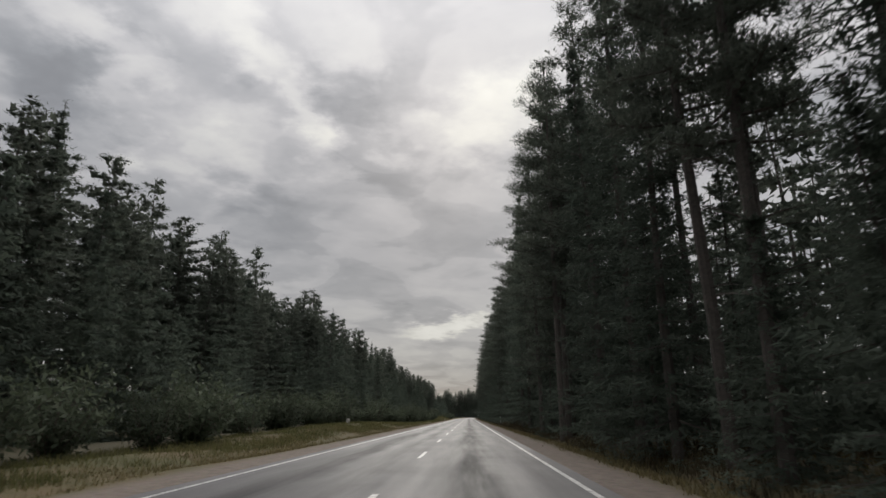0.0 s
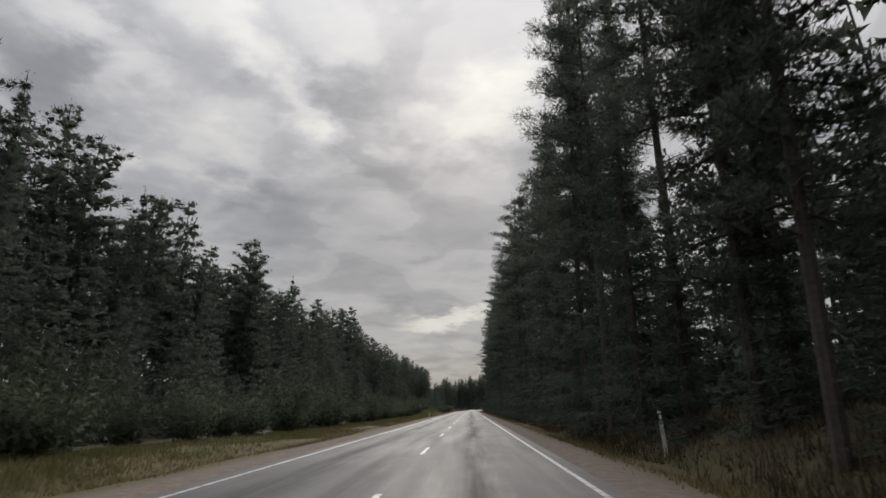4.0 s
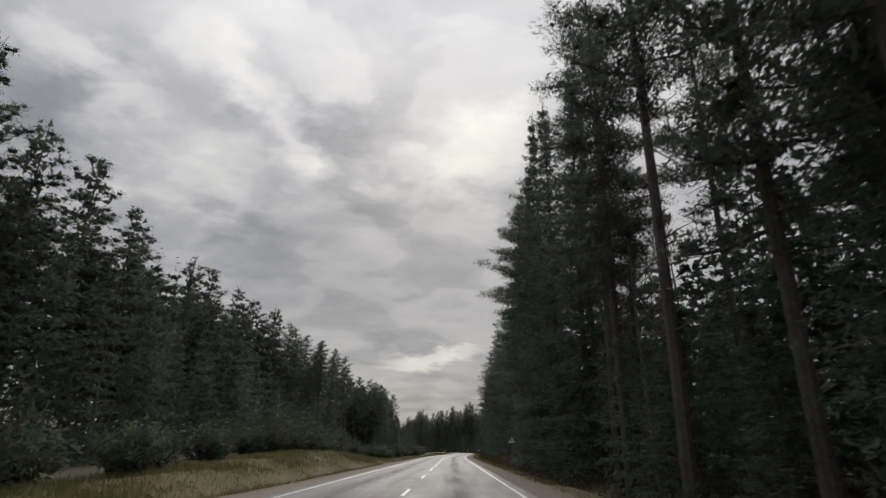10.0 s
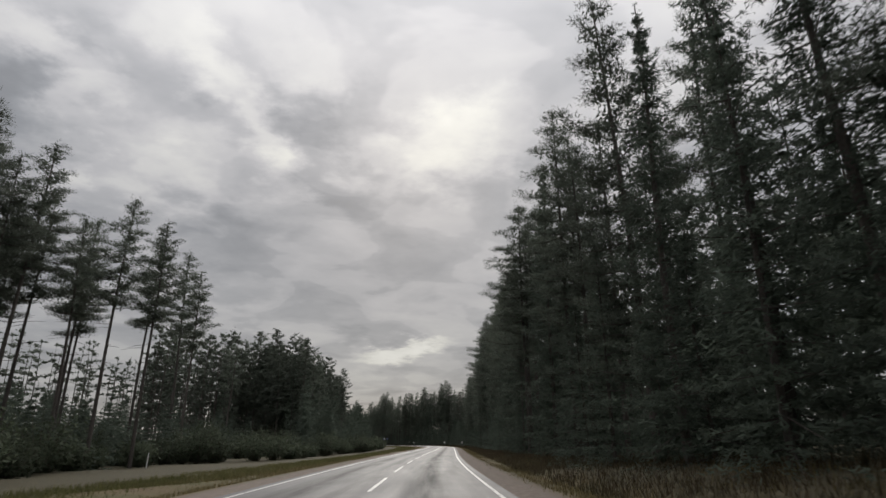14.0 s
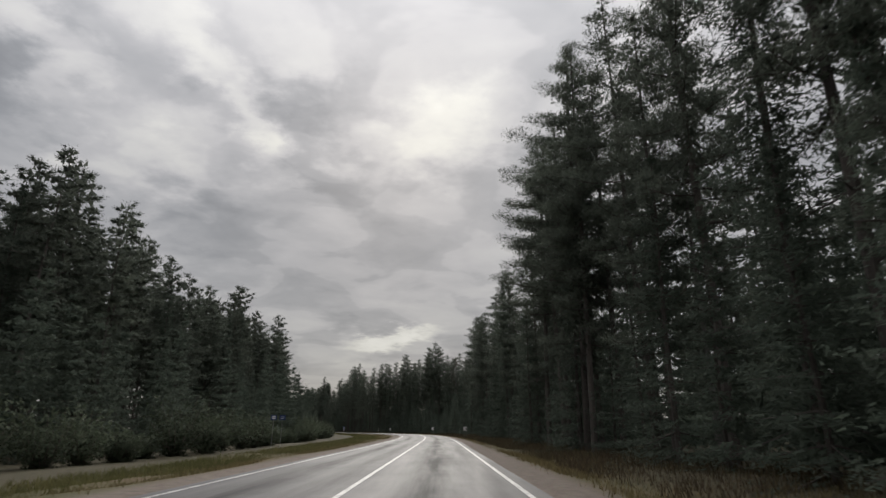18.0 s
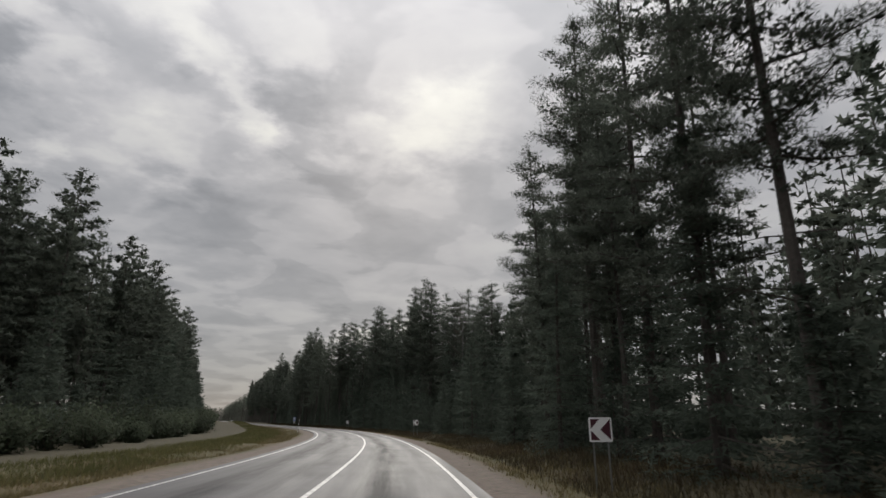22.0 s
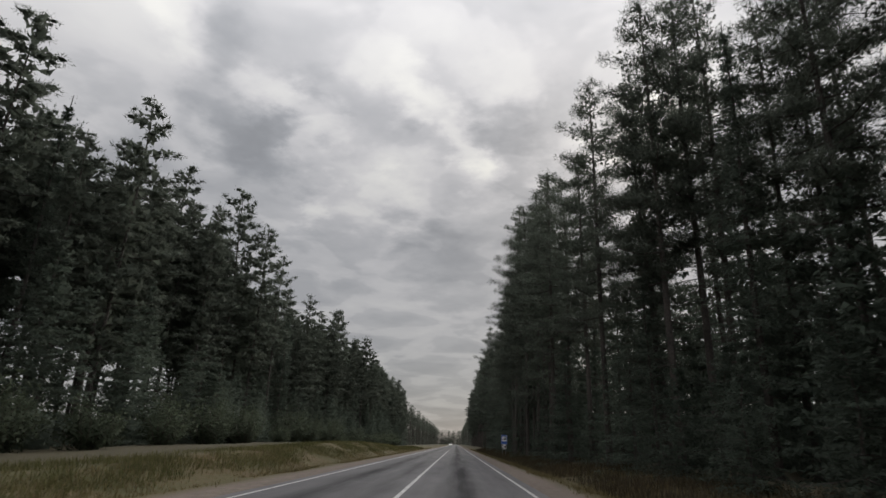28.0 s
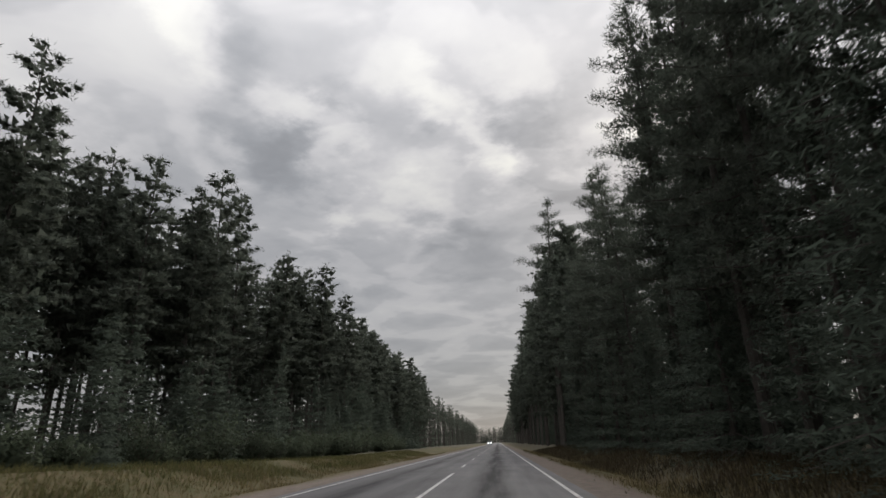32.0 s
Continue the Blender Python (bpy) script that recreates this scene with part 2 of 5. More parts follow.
def simple(name, dark, light, scale=6.0, rough=0.8, spec=0.3, bump_by=0.0, metal=0.0, island=0.0, objects=0.0, thin=0.0):
    """A two-tone material: noise at two scales, bump, and a random shift per island or object."""
    m, nt, b = material(name, rough, spec, metal)
    co = nt.nodes.new("ShaderNodeTexCoord")
    n1 = noise_node(nt, co.outputs["Object"], scale, 5.0, 0.6)
    n2 = noise_node(nt, co.outputs["Object"], scale * 0.13, 3.0, 0.5)
    f = math_node(nt, "ADD", math_node(nt, "MULTIPLY", n1.outputs[0], 0.6), math_node(nt, "MULTIPLY", n2.outputs[0], 0.4))
    f = ramp_node(nt, f, [(0.32, 0.0), (0.68, 1.0)])
    col = mixed(nt, f, dark, light)
    shift = None
    if island:
        geo = nt.nodes.new("ShaderNodeNewGeometry")
        shift = math_node(nt, "ADD", 1.0 - island, math_node(nt, "MULTIPLY", geo.outputs["Random Per Island"], 2 * island))
    if objects:
        inf = nt.nodes.new("ShaderNodeObjectInfo")
        k = math_node(nt, "ADD", 1.0 - objects, math_node(nt, "MULTIPLY", inf.outputs["Random"], 2 * objects))
        shift = k if shift is None else math_node(nt, "MULTIPLY", shift, k)
    if shift is not None:
        sc = nt.nodes.new("ShaderNodeVectorMath")
        sc.operation = "SCALE"
        nt.links.new(col, sc.inputs[0])
        nt.links.new(shift, sc.inputs["Scale"])
        col = sc.outputs[0]
    nt.links.new(col, b.inputs["Base Color"])
    if bump_by:
        bumped(nt, b, n1.outputs[0], bump_by)
    if thin:
        tl = nt.nodes.new("ShaderNodeBsdfTranslucent")
        nt.links.new(col, tl.inputs[0])
        mx = nt.nodes.new("ShaderNodeMixShader")
        mx.inputs[0].default_value = thin
        nt.links.new(b.outputs[0], mx.inputs[1])
        nt.links.new(tl.outputs[0], mx.inputs[2])
        nt.links.new(mx.outputs[0], nt.nodes["Material Output"].inputs[0])
    return m


NEEDLES = simple("pine_needles", (0.084, 0.100, 0.080), (0.130, 0.147, 0.118), 3.0, 0.85, 0.12, island=0.12, objects=0.2, thin=0.5)
SPRUCE = simple("spruce_needles", (0.070, 0.090, 0.071), (0.112, 0.134, 0.106), 3.0, 0.85, 0.12, island=0.12, objects=0.2, thin=0.5)
LEAVES = simple("shrub_leaves", (0.042, 0.054, 0.036), (0.074, 0.088, 0.056), 2.0, 0.85, 0.12, island=0.12, objects=0.25, thin=0.4)
TWIGS = simple("bare_twigs", (0.060, 0.048, 0.040), (0.120, 0.100, 0.085), 4.0, 0.85, 0.2, objects=0.2)
BARK = simple("pine_bark", (0.046, 0.042, 0.039), (0.105, 0.092, 0.082), 9.0, 0.9, 0.2, 0.6, objects=0.2)
BIRCH = simple("birch_bark", (0.06, 0.056, 0.052), (0.20, 0.19, 0.18), 5.0, 0.7, 0.3, 0.3)
WHITE = simple("sign_white", (0.78, 0.79, 0.80), (0.88, 0.88, 0.88), 14.0, 0.35, 0.5)
BLACK = simple("sign_black", (0.018, 0.017, 0.020), (0.035, 0.032, 0.036), 14.0, 0.4, 0.5)
MAROON = simple("sign_dark_red", (0.055, 0.014, 0.024), (0.085, 0.022, 0.036), 14.0, 0.4, 0.5)
RED = simple("sign_red", (0.33, 0.03, 0.03), (0.43, 0.05, 0.045), 14.0, 0.4, 0.5)
BLUE = simple("sign_blue", (0.035, 0.12, 0.50), (0.05, 0.16, 0.60), 14.0, 0.35, 0.5)
STEEL = simple("galvanised_steel", (0.17, 0.175, 0.18), (0.28, 0.285, 0.29), 20.0, 0.45, 0.5, metal=0.7)
# darker copy of BLUE: the plates' dimness through haze is put into the colour
DIM_BLUE = simple("faded_blue", (0.018, 0.035, 0.10), (0.028, 0.05, 0.14), 14.0, 0.6, 0.2)
POSTW = simple("post_white", (0.55, 0.55, 0.54), (0.74, 0.74, 0.72), 9.0, 0.5, 0.4)
POSTB = simple("post_black", (0.02, 0.02, 0.02), (0.045, 0.045, 0.045), 9.0, 0.5, 0.4)


def road_material():
    m, nt, b = material("asphalt", 0.6, 0.35)
    uv = nt.nodes.new("ShaderNodeUVMap")
    uv.uv_map = "UVMap"
    sp = nt.nodes.new("ShaderNodeSeparateXYZ")
    nt.links.new(uv.outputs[0], sp.inputs[0])
    mp = nt.nodes.new("ShaderNodeMapping")
    mp.inputs["Scale"].default_value = (0.06, 1.0, 1.0)
    nt.links.new(uv.outputs[0], mp.inputs[0])
    streak = noise_node(nt, mp.outputs[0], 1.6, 5.0, 0.6)
    grain = noise_node(nt, uv.outputs[0], 60.0, 3.0, 0.7)
    patch = noise_node(nt, uv.outputs[0], 0.35, 4.0, 0.6)
    off = math_node(nt, "ADD", sp.outputs[1], math_node(nt, "MULTIPLY", math_node(nt, "SUBTRACT", patch.outputs[0], 0.5), 0.5))
    f = None
    # dark oily strips along the middle of each lane, polished wheel tracks beside them
    for mid, half, gain in ((0.12, 0.5, 1.15), (-3.6, 0.5, 0.95), (-2.2, 0.36, 0.5), (1.55, 0.3, 0.3)):
        d = math_node(nt, "DIVIDE", math_node(nt, "SUBTRACT", off, mid), half)
        g = math_node(nt, "MULTIPLY", math_node(nt, "EXPONENT", math_node(nt, "MULTIPLY", math_node(nt, "MULTIPLY", d, d), -1.0)), gain)
        f = g if f is None else math_node(nt, "ADD", f, g)
    f = math_node(nt, "MULTIPLY", f, ramp_node(nt, streak.outputs[0], [(0.3, 0.55), (0.65, 1.0)]), True)
    tone = ramp_node(nt, patch.outputs[0], [(0.3, (0.056, 0.054, 0.058)), (0.7, (0.086, 0.083, 0.087))])
    col = mixed(nt, f, tone, (0.020, 0.0195, 0.0215))
    col = mixed(nt, 0.35, col, grain.outputs["Color"], "OVERLAY")
    nt.links.new(col, b.inputs["Base Color"])
    nt.links.new(ramp_node(nt, f, [(0.0, 0.32), (1.0, 0.08)]), b.inputs["Specular IOR Level"])
    nt.links.new(ramp_node(nt, streak.outputs[0], [(0.3, 0.56), (0.7, 0.72)]), b.inputs["Roughness"])
    bumped(nt, b, grain.outputs[0], 0.25, 0.006)
    return m


def ground_material():
    m, nt, b = material("verge_ground", 0.95, 0.15)
    uv = nt.nodes.new("ShaderNodeUVMap")
    uv.uv_map = "UVMap"
    sp = nt.nodes.new("ShaderNodeSeparateXYZ")
    nt.links.new(uv.outputs[0], sp.inputs[0])
    n1 = noise_node(nt, uv.outputs[0], 0.22, 5.0, 0.6)
    n2 = noise_node(nt, uv.outputs[0], 3.0, 5.0, 0.65)
    n3 = noise_node(nt, uv.outputs[0], 18.0, 3.0, 0.7)
    grass = ramp_node(nt, math_node(nt, "ADD", math_node(nt, "MULTIPLY", n1.outputs[0], 0.6), math_node(nt, "MULTIPLY", n2.outputs[0], 0.4)),
                      [(0.36, (0.056, 0.060, 0.026)), (0.47, (0.078, 0.070, 0.034)), (0.58, (0.105, 0.078, 0.044)), (0.68, (0.076, 0.054, 0.034))])
    olive = ramp_node(nt, n2.outputs[0], [(0.32, (0.060, 0.066, 0.022)), (0.5, (0.098, 0.100, 0.036)), (0.68, (0.140, 0.120, 0.055))])
    green = math_node(nt, "ADD", math_node(nt, "MULTIPLY", sp.outputs[1], -0.08), math_node(nt, "MULTIPLY", n1.outputs[0], 0.8))
    grass = mixed(nt, ramp_node(nt, green, [(1.0, 0.0), (1.26, 1.0)]), grass, olive)
    gravel = ramp_node(nt, n2.outputs[0], [(0.3, (0.108, 0.088, 0.074)), (0.7, (0.180, 0.150, 0.128))])
    moss = ramp_node(nt, n2.outputs[0], [(0.3, (0.035, 0.034, 0.022)), (0.7, (0.085, 0.072, 0.045))])
    wob = math_node(nt, "MULTIPLY", math_node(nt, "SUBTRACT", n2.outputs[0], 0.5), 1.1)
    d = math_node(nt, "ADD", math_node(nt, "ABSOLUTE", math_node(nt, "SUBTRACT", sp.outputs[1], MID)), wob)
    col = mixed(nt, ramp_node(nt, math_node(nt, "DIVIDE", d, 20.0), [(0.245, 0.0), (0.285, 1.0)]), gravel, grass)
    right = ramp_node(nt, math_node(nt, "DIVIDE", math_node(nt, "ADD", sp.outputs[1], wob), 20.0), [(0.25, 0.0), (0.34, 1.0)])
    left = ramp_node(nt, math_node(nt, "DIVIDE", math_node(nt, "SUBTRACT", wob, sp.outputs[1]), 40.0), [(0.29, 0.0), (0.38, 1.0)])
    col = mixed(nt, math_node(nt, "MAXIMUM", right, left), col, moss)
    col = mixed(nt, 0.4, col, n3.outputs["Color"], "OVERLAY")
    nt.links.new(col, b.inputs["Base Color"])
    bumped(nt, b, n2.outputs[0], 0.6, 0.08)
    return m


def paint_material():
    m, nt, b = material("road_paint", 0.55, 0.4)
    uv = nt.nodes.new("ShaderNodeTexCoord")
    n = noise_node(nt, uv.outputs["Object"], 5.0, 6.0, 0.7)
    nt.links.new(ramp_node(nt, n.outputs[0], [(0.34, (0.13, 0.13, 0.13)), (0.52, (0.42, 0.42, 0.41)), (0.72, (0.62, 0.62, 0.60))]), b.inputs["Base Color"])
    return m


ASPHALT, GROUND, PAINT = road_material(), ground_material(), paint_material()
GRASS = simple("dry_grass", (0.090, 0.082, 0.038), (0.170, 0.135, 0.074), 0.8, 0.9, 0.15, island=0.3, thin=0.45)


# ---------------------------------------------------------------- mesh helpers
_g = (1 + 5 ** 0.5) / 2
ICO = np.array([v for a in (-1, 1) for b in (-_g, _g) for v in ((0, a, b), (a, b, 0), (b, 0, a))]) / math.sqrt(1 + _g * _g)
ICO_FACES = [f for f in ((i, j, k) for i in range(12) for j in range(i) for k in range(j))
             if all(abs(np.linalg.norm(ICO[a] - ICO[b]) - 2 / math.sqrt(1 + _g * _g)) < 0.01 for a, b in ((f[0], f[1]), (f[1], f[2]), (f[0], f[2])))]
ICO_FACES = [f if np.dot(np.cross(ICO[f[1]] - ICO[f[0]], ICO[f[2]] - ICO[f[0]]), ICO[f[0]]) > 0 else f[::-1] for f in ICO_FACES]


def turned(rng):
    """A turn about the upright by chance."""
    a = rng.uniform(0, 6.28)
    return np.array([[math.cos(a), -math.sin(a), 0], [math.sin(a), math.cos(a), 0], [0, 0, 1]])


class Heap:
    """Collects vertices and faces for one mesh."""

    def __init__(self):
        self.v, self.f, self.n, self.soft = [], [], 0, []

    def add(self, verts, faces, soft=None):
        verts = np.asarray(verts, float).reshape(-1, 3)
        self.v.append(verts)
        self.soft.append(np.zeros((len(verts), 3)) if soft is None else soft)
        self.f.extend([tuple(int(i) + self.n for i in f) for f in faces])
        self.n += len(verts)

    def tufts(self, centres, size, rng, lead=None):
        """Loose leaves at the centres, turned at random."""
        self.sprays(centres, rng.normal(size=(len(centres), 3)), size, rng, 0.1, 0.34, lead)

    def sprays(self, centres, lead, size, rng, wild=0.7, width=0.17, outward=None):
        """Needle sprays at the centres, which point along lead with some scatter; each is shaded as part of its clump."""
        k = len(centres)
        a = lead + rng.normal(size=(k, 3)) * wild
        a /= np.linalg.norm(a, axis=1)[:, None] + 1e-9
        b = np.cross(a, rng.normal(size=(k, 3)))
        b /= np.linalg.norm(b, axis=1)[:, None] + 1e-9
        sz = (np.broadcast_to(size, k) * rng.uniform(0.6, 1.4, k))[:, None]
        o = (lead if outward is None else outward)
        o = o / (np.linalg.norm(o, axis=1)[:, None] + 1e-9) + rng.normal(size=(k, 3)) * 0.16 + np.array([0, 0, 0.25])
        o /= np.linalg.norm(o, axis=1)[:, None] + 1e-9
        b *= np.where((np.cross(b, a) * o).sum(1) < 0, 1.0, -1.0)[:, None]
        tri = np.stack([centres - a * sz * 0.6 + b * sz * width, centres - a * sz * 0.6 - b * sz * width, centres + a * sz], 1)
        self.v.append(tri.reshape(-1, 3))
        self.soft.append(np.repeat(o, 3, 0))
        self.f.extend([(self.n + 3 * i, self.n + 3 * i + 1, self.n + 3 * i + 2) for i in range(k)])
        self.n += 3 * k

    def pad(self, c, shape, n, out, tuft, width, rng, core=0.6):
        """A bough's end: an uneven dense core that holds the light back, with needle sprays all round it."""
        core = ICO * rng.uniform(0.25 * core, core, (12, 1)) @ turned(rng).T
        self.add(c + core * shape, ICO_FACES, (core + np.array([0, 0, 0.3])) / np.linalg.norm(core + np.array([0, 0, 0.3]), axis=1)[:, None])
        p = rng.normal(size=(n, 3))
        p *= (rng.uniform(0.35, 1.1, n) / (np.linalg.norm(p, axis=1) + 1e-6))[:, None]
        self.sprays(c + p * shape, p + out * 0.25 + np.array([0, 0, 0.25]), tuft, rng, 0.45, width)

    def tube(self, pts, radii, sides=6, cap=True):
        pts = np.asarray(pts, float)
        d = np.gradient(pts, axis=0)
        d /= np.linalg.norm(d, axis=1)[:, None] + 1e-9
        ref = np.array([1.0, 0, 0]) if abs(d[0][0]) < 0.8 else np.array([0, 1.0, 0])
        u = np.cross(d, ref)
        u /= np.linalg.norm(u, axis=1)[:, None]
        w = np.cross(d, u)
        ang = np.arange(sides) * 2 * np.pi / sides
        ring = u[:, None] * np.cos(ang)[None, :, None] + w[:, None] * np.sin(ang)[None, :, None]
        verts = pts[:, None] + ring * np.asarray(radii)[:, None, None]
        faces = []
        for i in range(len(pts) - 1):
            for j in range(sides):
                k = (j + 1) % sides
                faces.append((i * sides + j, i * sides + k, (i + 1) * sides + k, (i + 1) * sides + j))
        if cap:
            faces.append(tuple(range(sides))[::-1])
            faces.append(tuple((len(pts) - 1) * sides + j for j in range(sides)))
        self.add(verts, faces)

    def box(self, lo, hi):
        (a, b, c), (d, e, f) = lo, hi
        self.add([(a, b, c), (d, b, c), (d, e, c), (a, e, c), (a, b, f), (d, b, f), (d, e, f), (a, e, f)],
                 [(3, 2, 1, 0), (4, 5, 6, 7), (0, 1, 5, 4), (1, 2, 6, 5), (2, 3, 7, 6), (3, 0, 4, 7)])

    def mesh(self, name, mat):
        me = bpy.data.meshes.new(name)
        me.from_pydata(np.concatenate(self.v).tolist(), [], self.f)
        me.materials.append(mat)
        me.update()
        soft = np.concatenate(self.soft)
        if np.abs(soft).max() > 0:
            me.polygons.foreach_set("use_smooth", np.ones(len(me.polygons), bool))
            me.normals_split_custom_set_from_vertices(soft.tolist())
        return me


def part(name, data, parent, label=""):
    ob = new(name, data)
    ob.parent = parent
    if label:
        ob["label"] = label
    return ob


def strip(name, s_list, offs, zs, mat, uv=True, drift=None):
    """A sheet along the road: rows at s_list, columns at offs, heights zs(s, off)."""
    ss, oo = np.meshgrid(np.asarray(s_list, float), np.asarray(offs, float), indexing="ij")
    if drift:
        oo = oo + drift(ss)
    x, y = spot(ss, oo)
    z = zs(ss, oo)
    me = bpy.data.meshes.new(name)
    n, m = ss.shape
    faces = [(i * m + j, i * m + j + 1, (i + 1) * m + j + 1, (i + 1) * m + j) for i in range(n - 1) for j in range(m - 1)]
    me.from_pydata(np.stack([x, y, z], -1).reshape(-1, 3).tolist(), [], faces)
    if uv:
        lay = me.uv_layers.new(name="UVMap")
        idx = np.empty(len(me.loops), dtype=np.int32)
        me.loops.foreach_get("vertex_index", idx)
        lay.data.foreach_set("uv", np.stack([ss.ravel()[idx], oo.ravel()[idx]], -1).ravel())
    me.materials.append(mat)
    me.update()
    return new(name, me)


# ---------------------------------------------------------------- ground and road
def build_ground():
    s_list = np.concatenate([[-3000, -800], np.arange(-120, 780, 3.0), np.arange(780, 1500, 12.0), [1600, 2000, 2500, 4200]])
    inner = [-60, -45, -36, -28, -22, -18, -15, -13.5, -12, -11, -10, -9.3, -8.6, -8, -7.4, -6.9, -6.2, -5.2, -4.8, 1.9, 2.3, 2.8, 3.4, 3.9, 4.4, 4.9, 5.4, 6, 6.7, 7.5, 8.5, 10, 12, 16, 22, 30, 45, 60]
    offs = [-3500, -900, -300, -120] + inner + [120, 300, 900, 3500]
    ss, oo = np.meshgrid(s_list, offs, indexing="ij")
    held = np.clip(oo, -60, 60)
    sc = np.clip(ss, S0 + 5, 2500)
    x, y = spot(sc, held)
    h = heading(sc)
    x, y = x - np.sin(h) * (ss - sc), y + np.cos(h) * (ss - sc)
    side = radians(9)
    x, y = x + (oo - held) * math.cos(side), y + (oo - held) * math.sin(side)
    z = ground_z(ss, held)
    rough = np.array([[noise.noise((a * 0.12, b * 0.35, 0.0)) for b in held[0]] for a in ss[:, 0]])
    z = z + rough * np.where((held > 4.2) | (held < -7.2), 0.22, 0.02)
    me = bpy.data.meshes.new("ground")
    n, m = ss.shape
    faces = [(i * m + j, i * m + j + 1, (i + 1) * m + j + 1, (i + 1) * m + j) for i in range(n - 1) for j in range(m - 1)]
    me.from_pydata(np.stack([x, y, z], -1).reshape(-1, 3).tolist(), [], faces)
    lay = me.uv_layers.new(name="UVMap")
    idx = np.empty(len(me.loops), dtype=np.int32)
    me.loops.foreach_get("vertex_index", idx)
    lay.data.foreach_set("uv", np.stack([ss.ravel()[idx], oo.ravel()[idx]], -1).ravel())
    me.materials.append(GROUND)
    me.shade_smooth()
    ob = new("ground", me)
    return tagged(ob, "dry yellow-brown grass verges, ditches and forest floor", "ground", kind="structure")


build_ground()


def road_z(s, off):
    return 0.02 - 0.012 * np.abs(off - MID)


ROAD_S = np.concatenate([np.arange(-120, 760, 4.0), np.arange(760, 2500, 40.0)])
road = strip("road", ROAD_S, [-5.35, -5.33, -3.6, MID, 0.4, 2.43, 2.45], lambda s, o: np.where((o < -5.34) | (o > 2.44), -0.16, road_z(s, o)), ASPHALT)
tagged(road, "damp grey two-lane asphalt road with dark oily strips", "road", kind="structure")
for name, off in (("edge_line", 2.05), ("edge_line", -4.95)):
    tagged(strip(name, ROAD_S, [off - 0.055, off + 0.055], lambda s, o: road_z(s, o) + 0.005, PAINT), "worn solid white edge line painted on asphalt", "road marking", kind="structure")


def centre_line(a, b):
    n = max(2, int((b - a) / 4) + 1)
    ob = strip("centre_line", np.linspace(a, b, n), [MID - 0.055, MID + 0.055], lambda s, o: road_z(s, o) + 0.005, PAINT, True, lambda s: 0.66 * bump(s, 545, 45))
    return tagged(ob, "worn white centre line dash painted on asphalt", "road marking", "centre line dashes", "structure")


for k in range(-8, 20):
    centre_line(39.6 + 11 * k, 42.6 + 11 * k)
for k in range(0, 11):
    centre_line(259 + 11.0 * k, 265.5 + 11.0 * k)
tagged(centre_line(378, 728), "solid white centre line painted on asphalt")
for k in range(0, 22):
    centre_line(734 + 12 * k, 737 + 12 * k)


# ---------------------------------------------------------------- trees
def bend(rng, height, lean, steps=7):
    """A slightly crooked upright line."""
    t = np.linspace(0, 1, steps)
    a, b = rng.uniform(0, 2 * np.pi, 2)
    w = rng.uniform(0.1, 0.35)
    x = lean * height * t ** 1.5 * np.cos(a) + w * np.sin(t * 5 + b) * t
    y = lean * height * t ** 1.5 * np.sin(a) + w * np.cos(t * 4 + b) * t
    return np.stack([x, y, t * height], -1)


def along(pts, t):
    z = np.linspace(0, 1, len(pts))
    return np.array([np.interp(t, z, pts[:, k]) for k in range(3)])


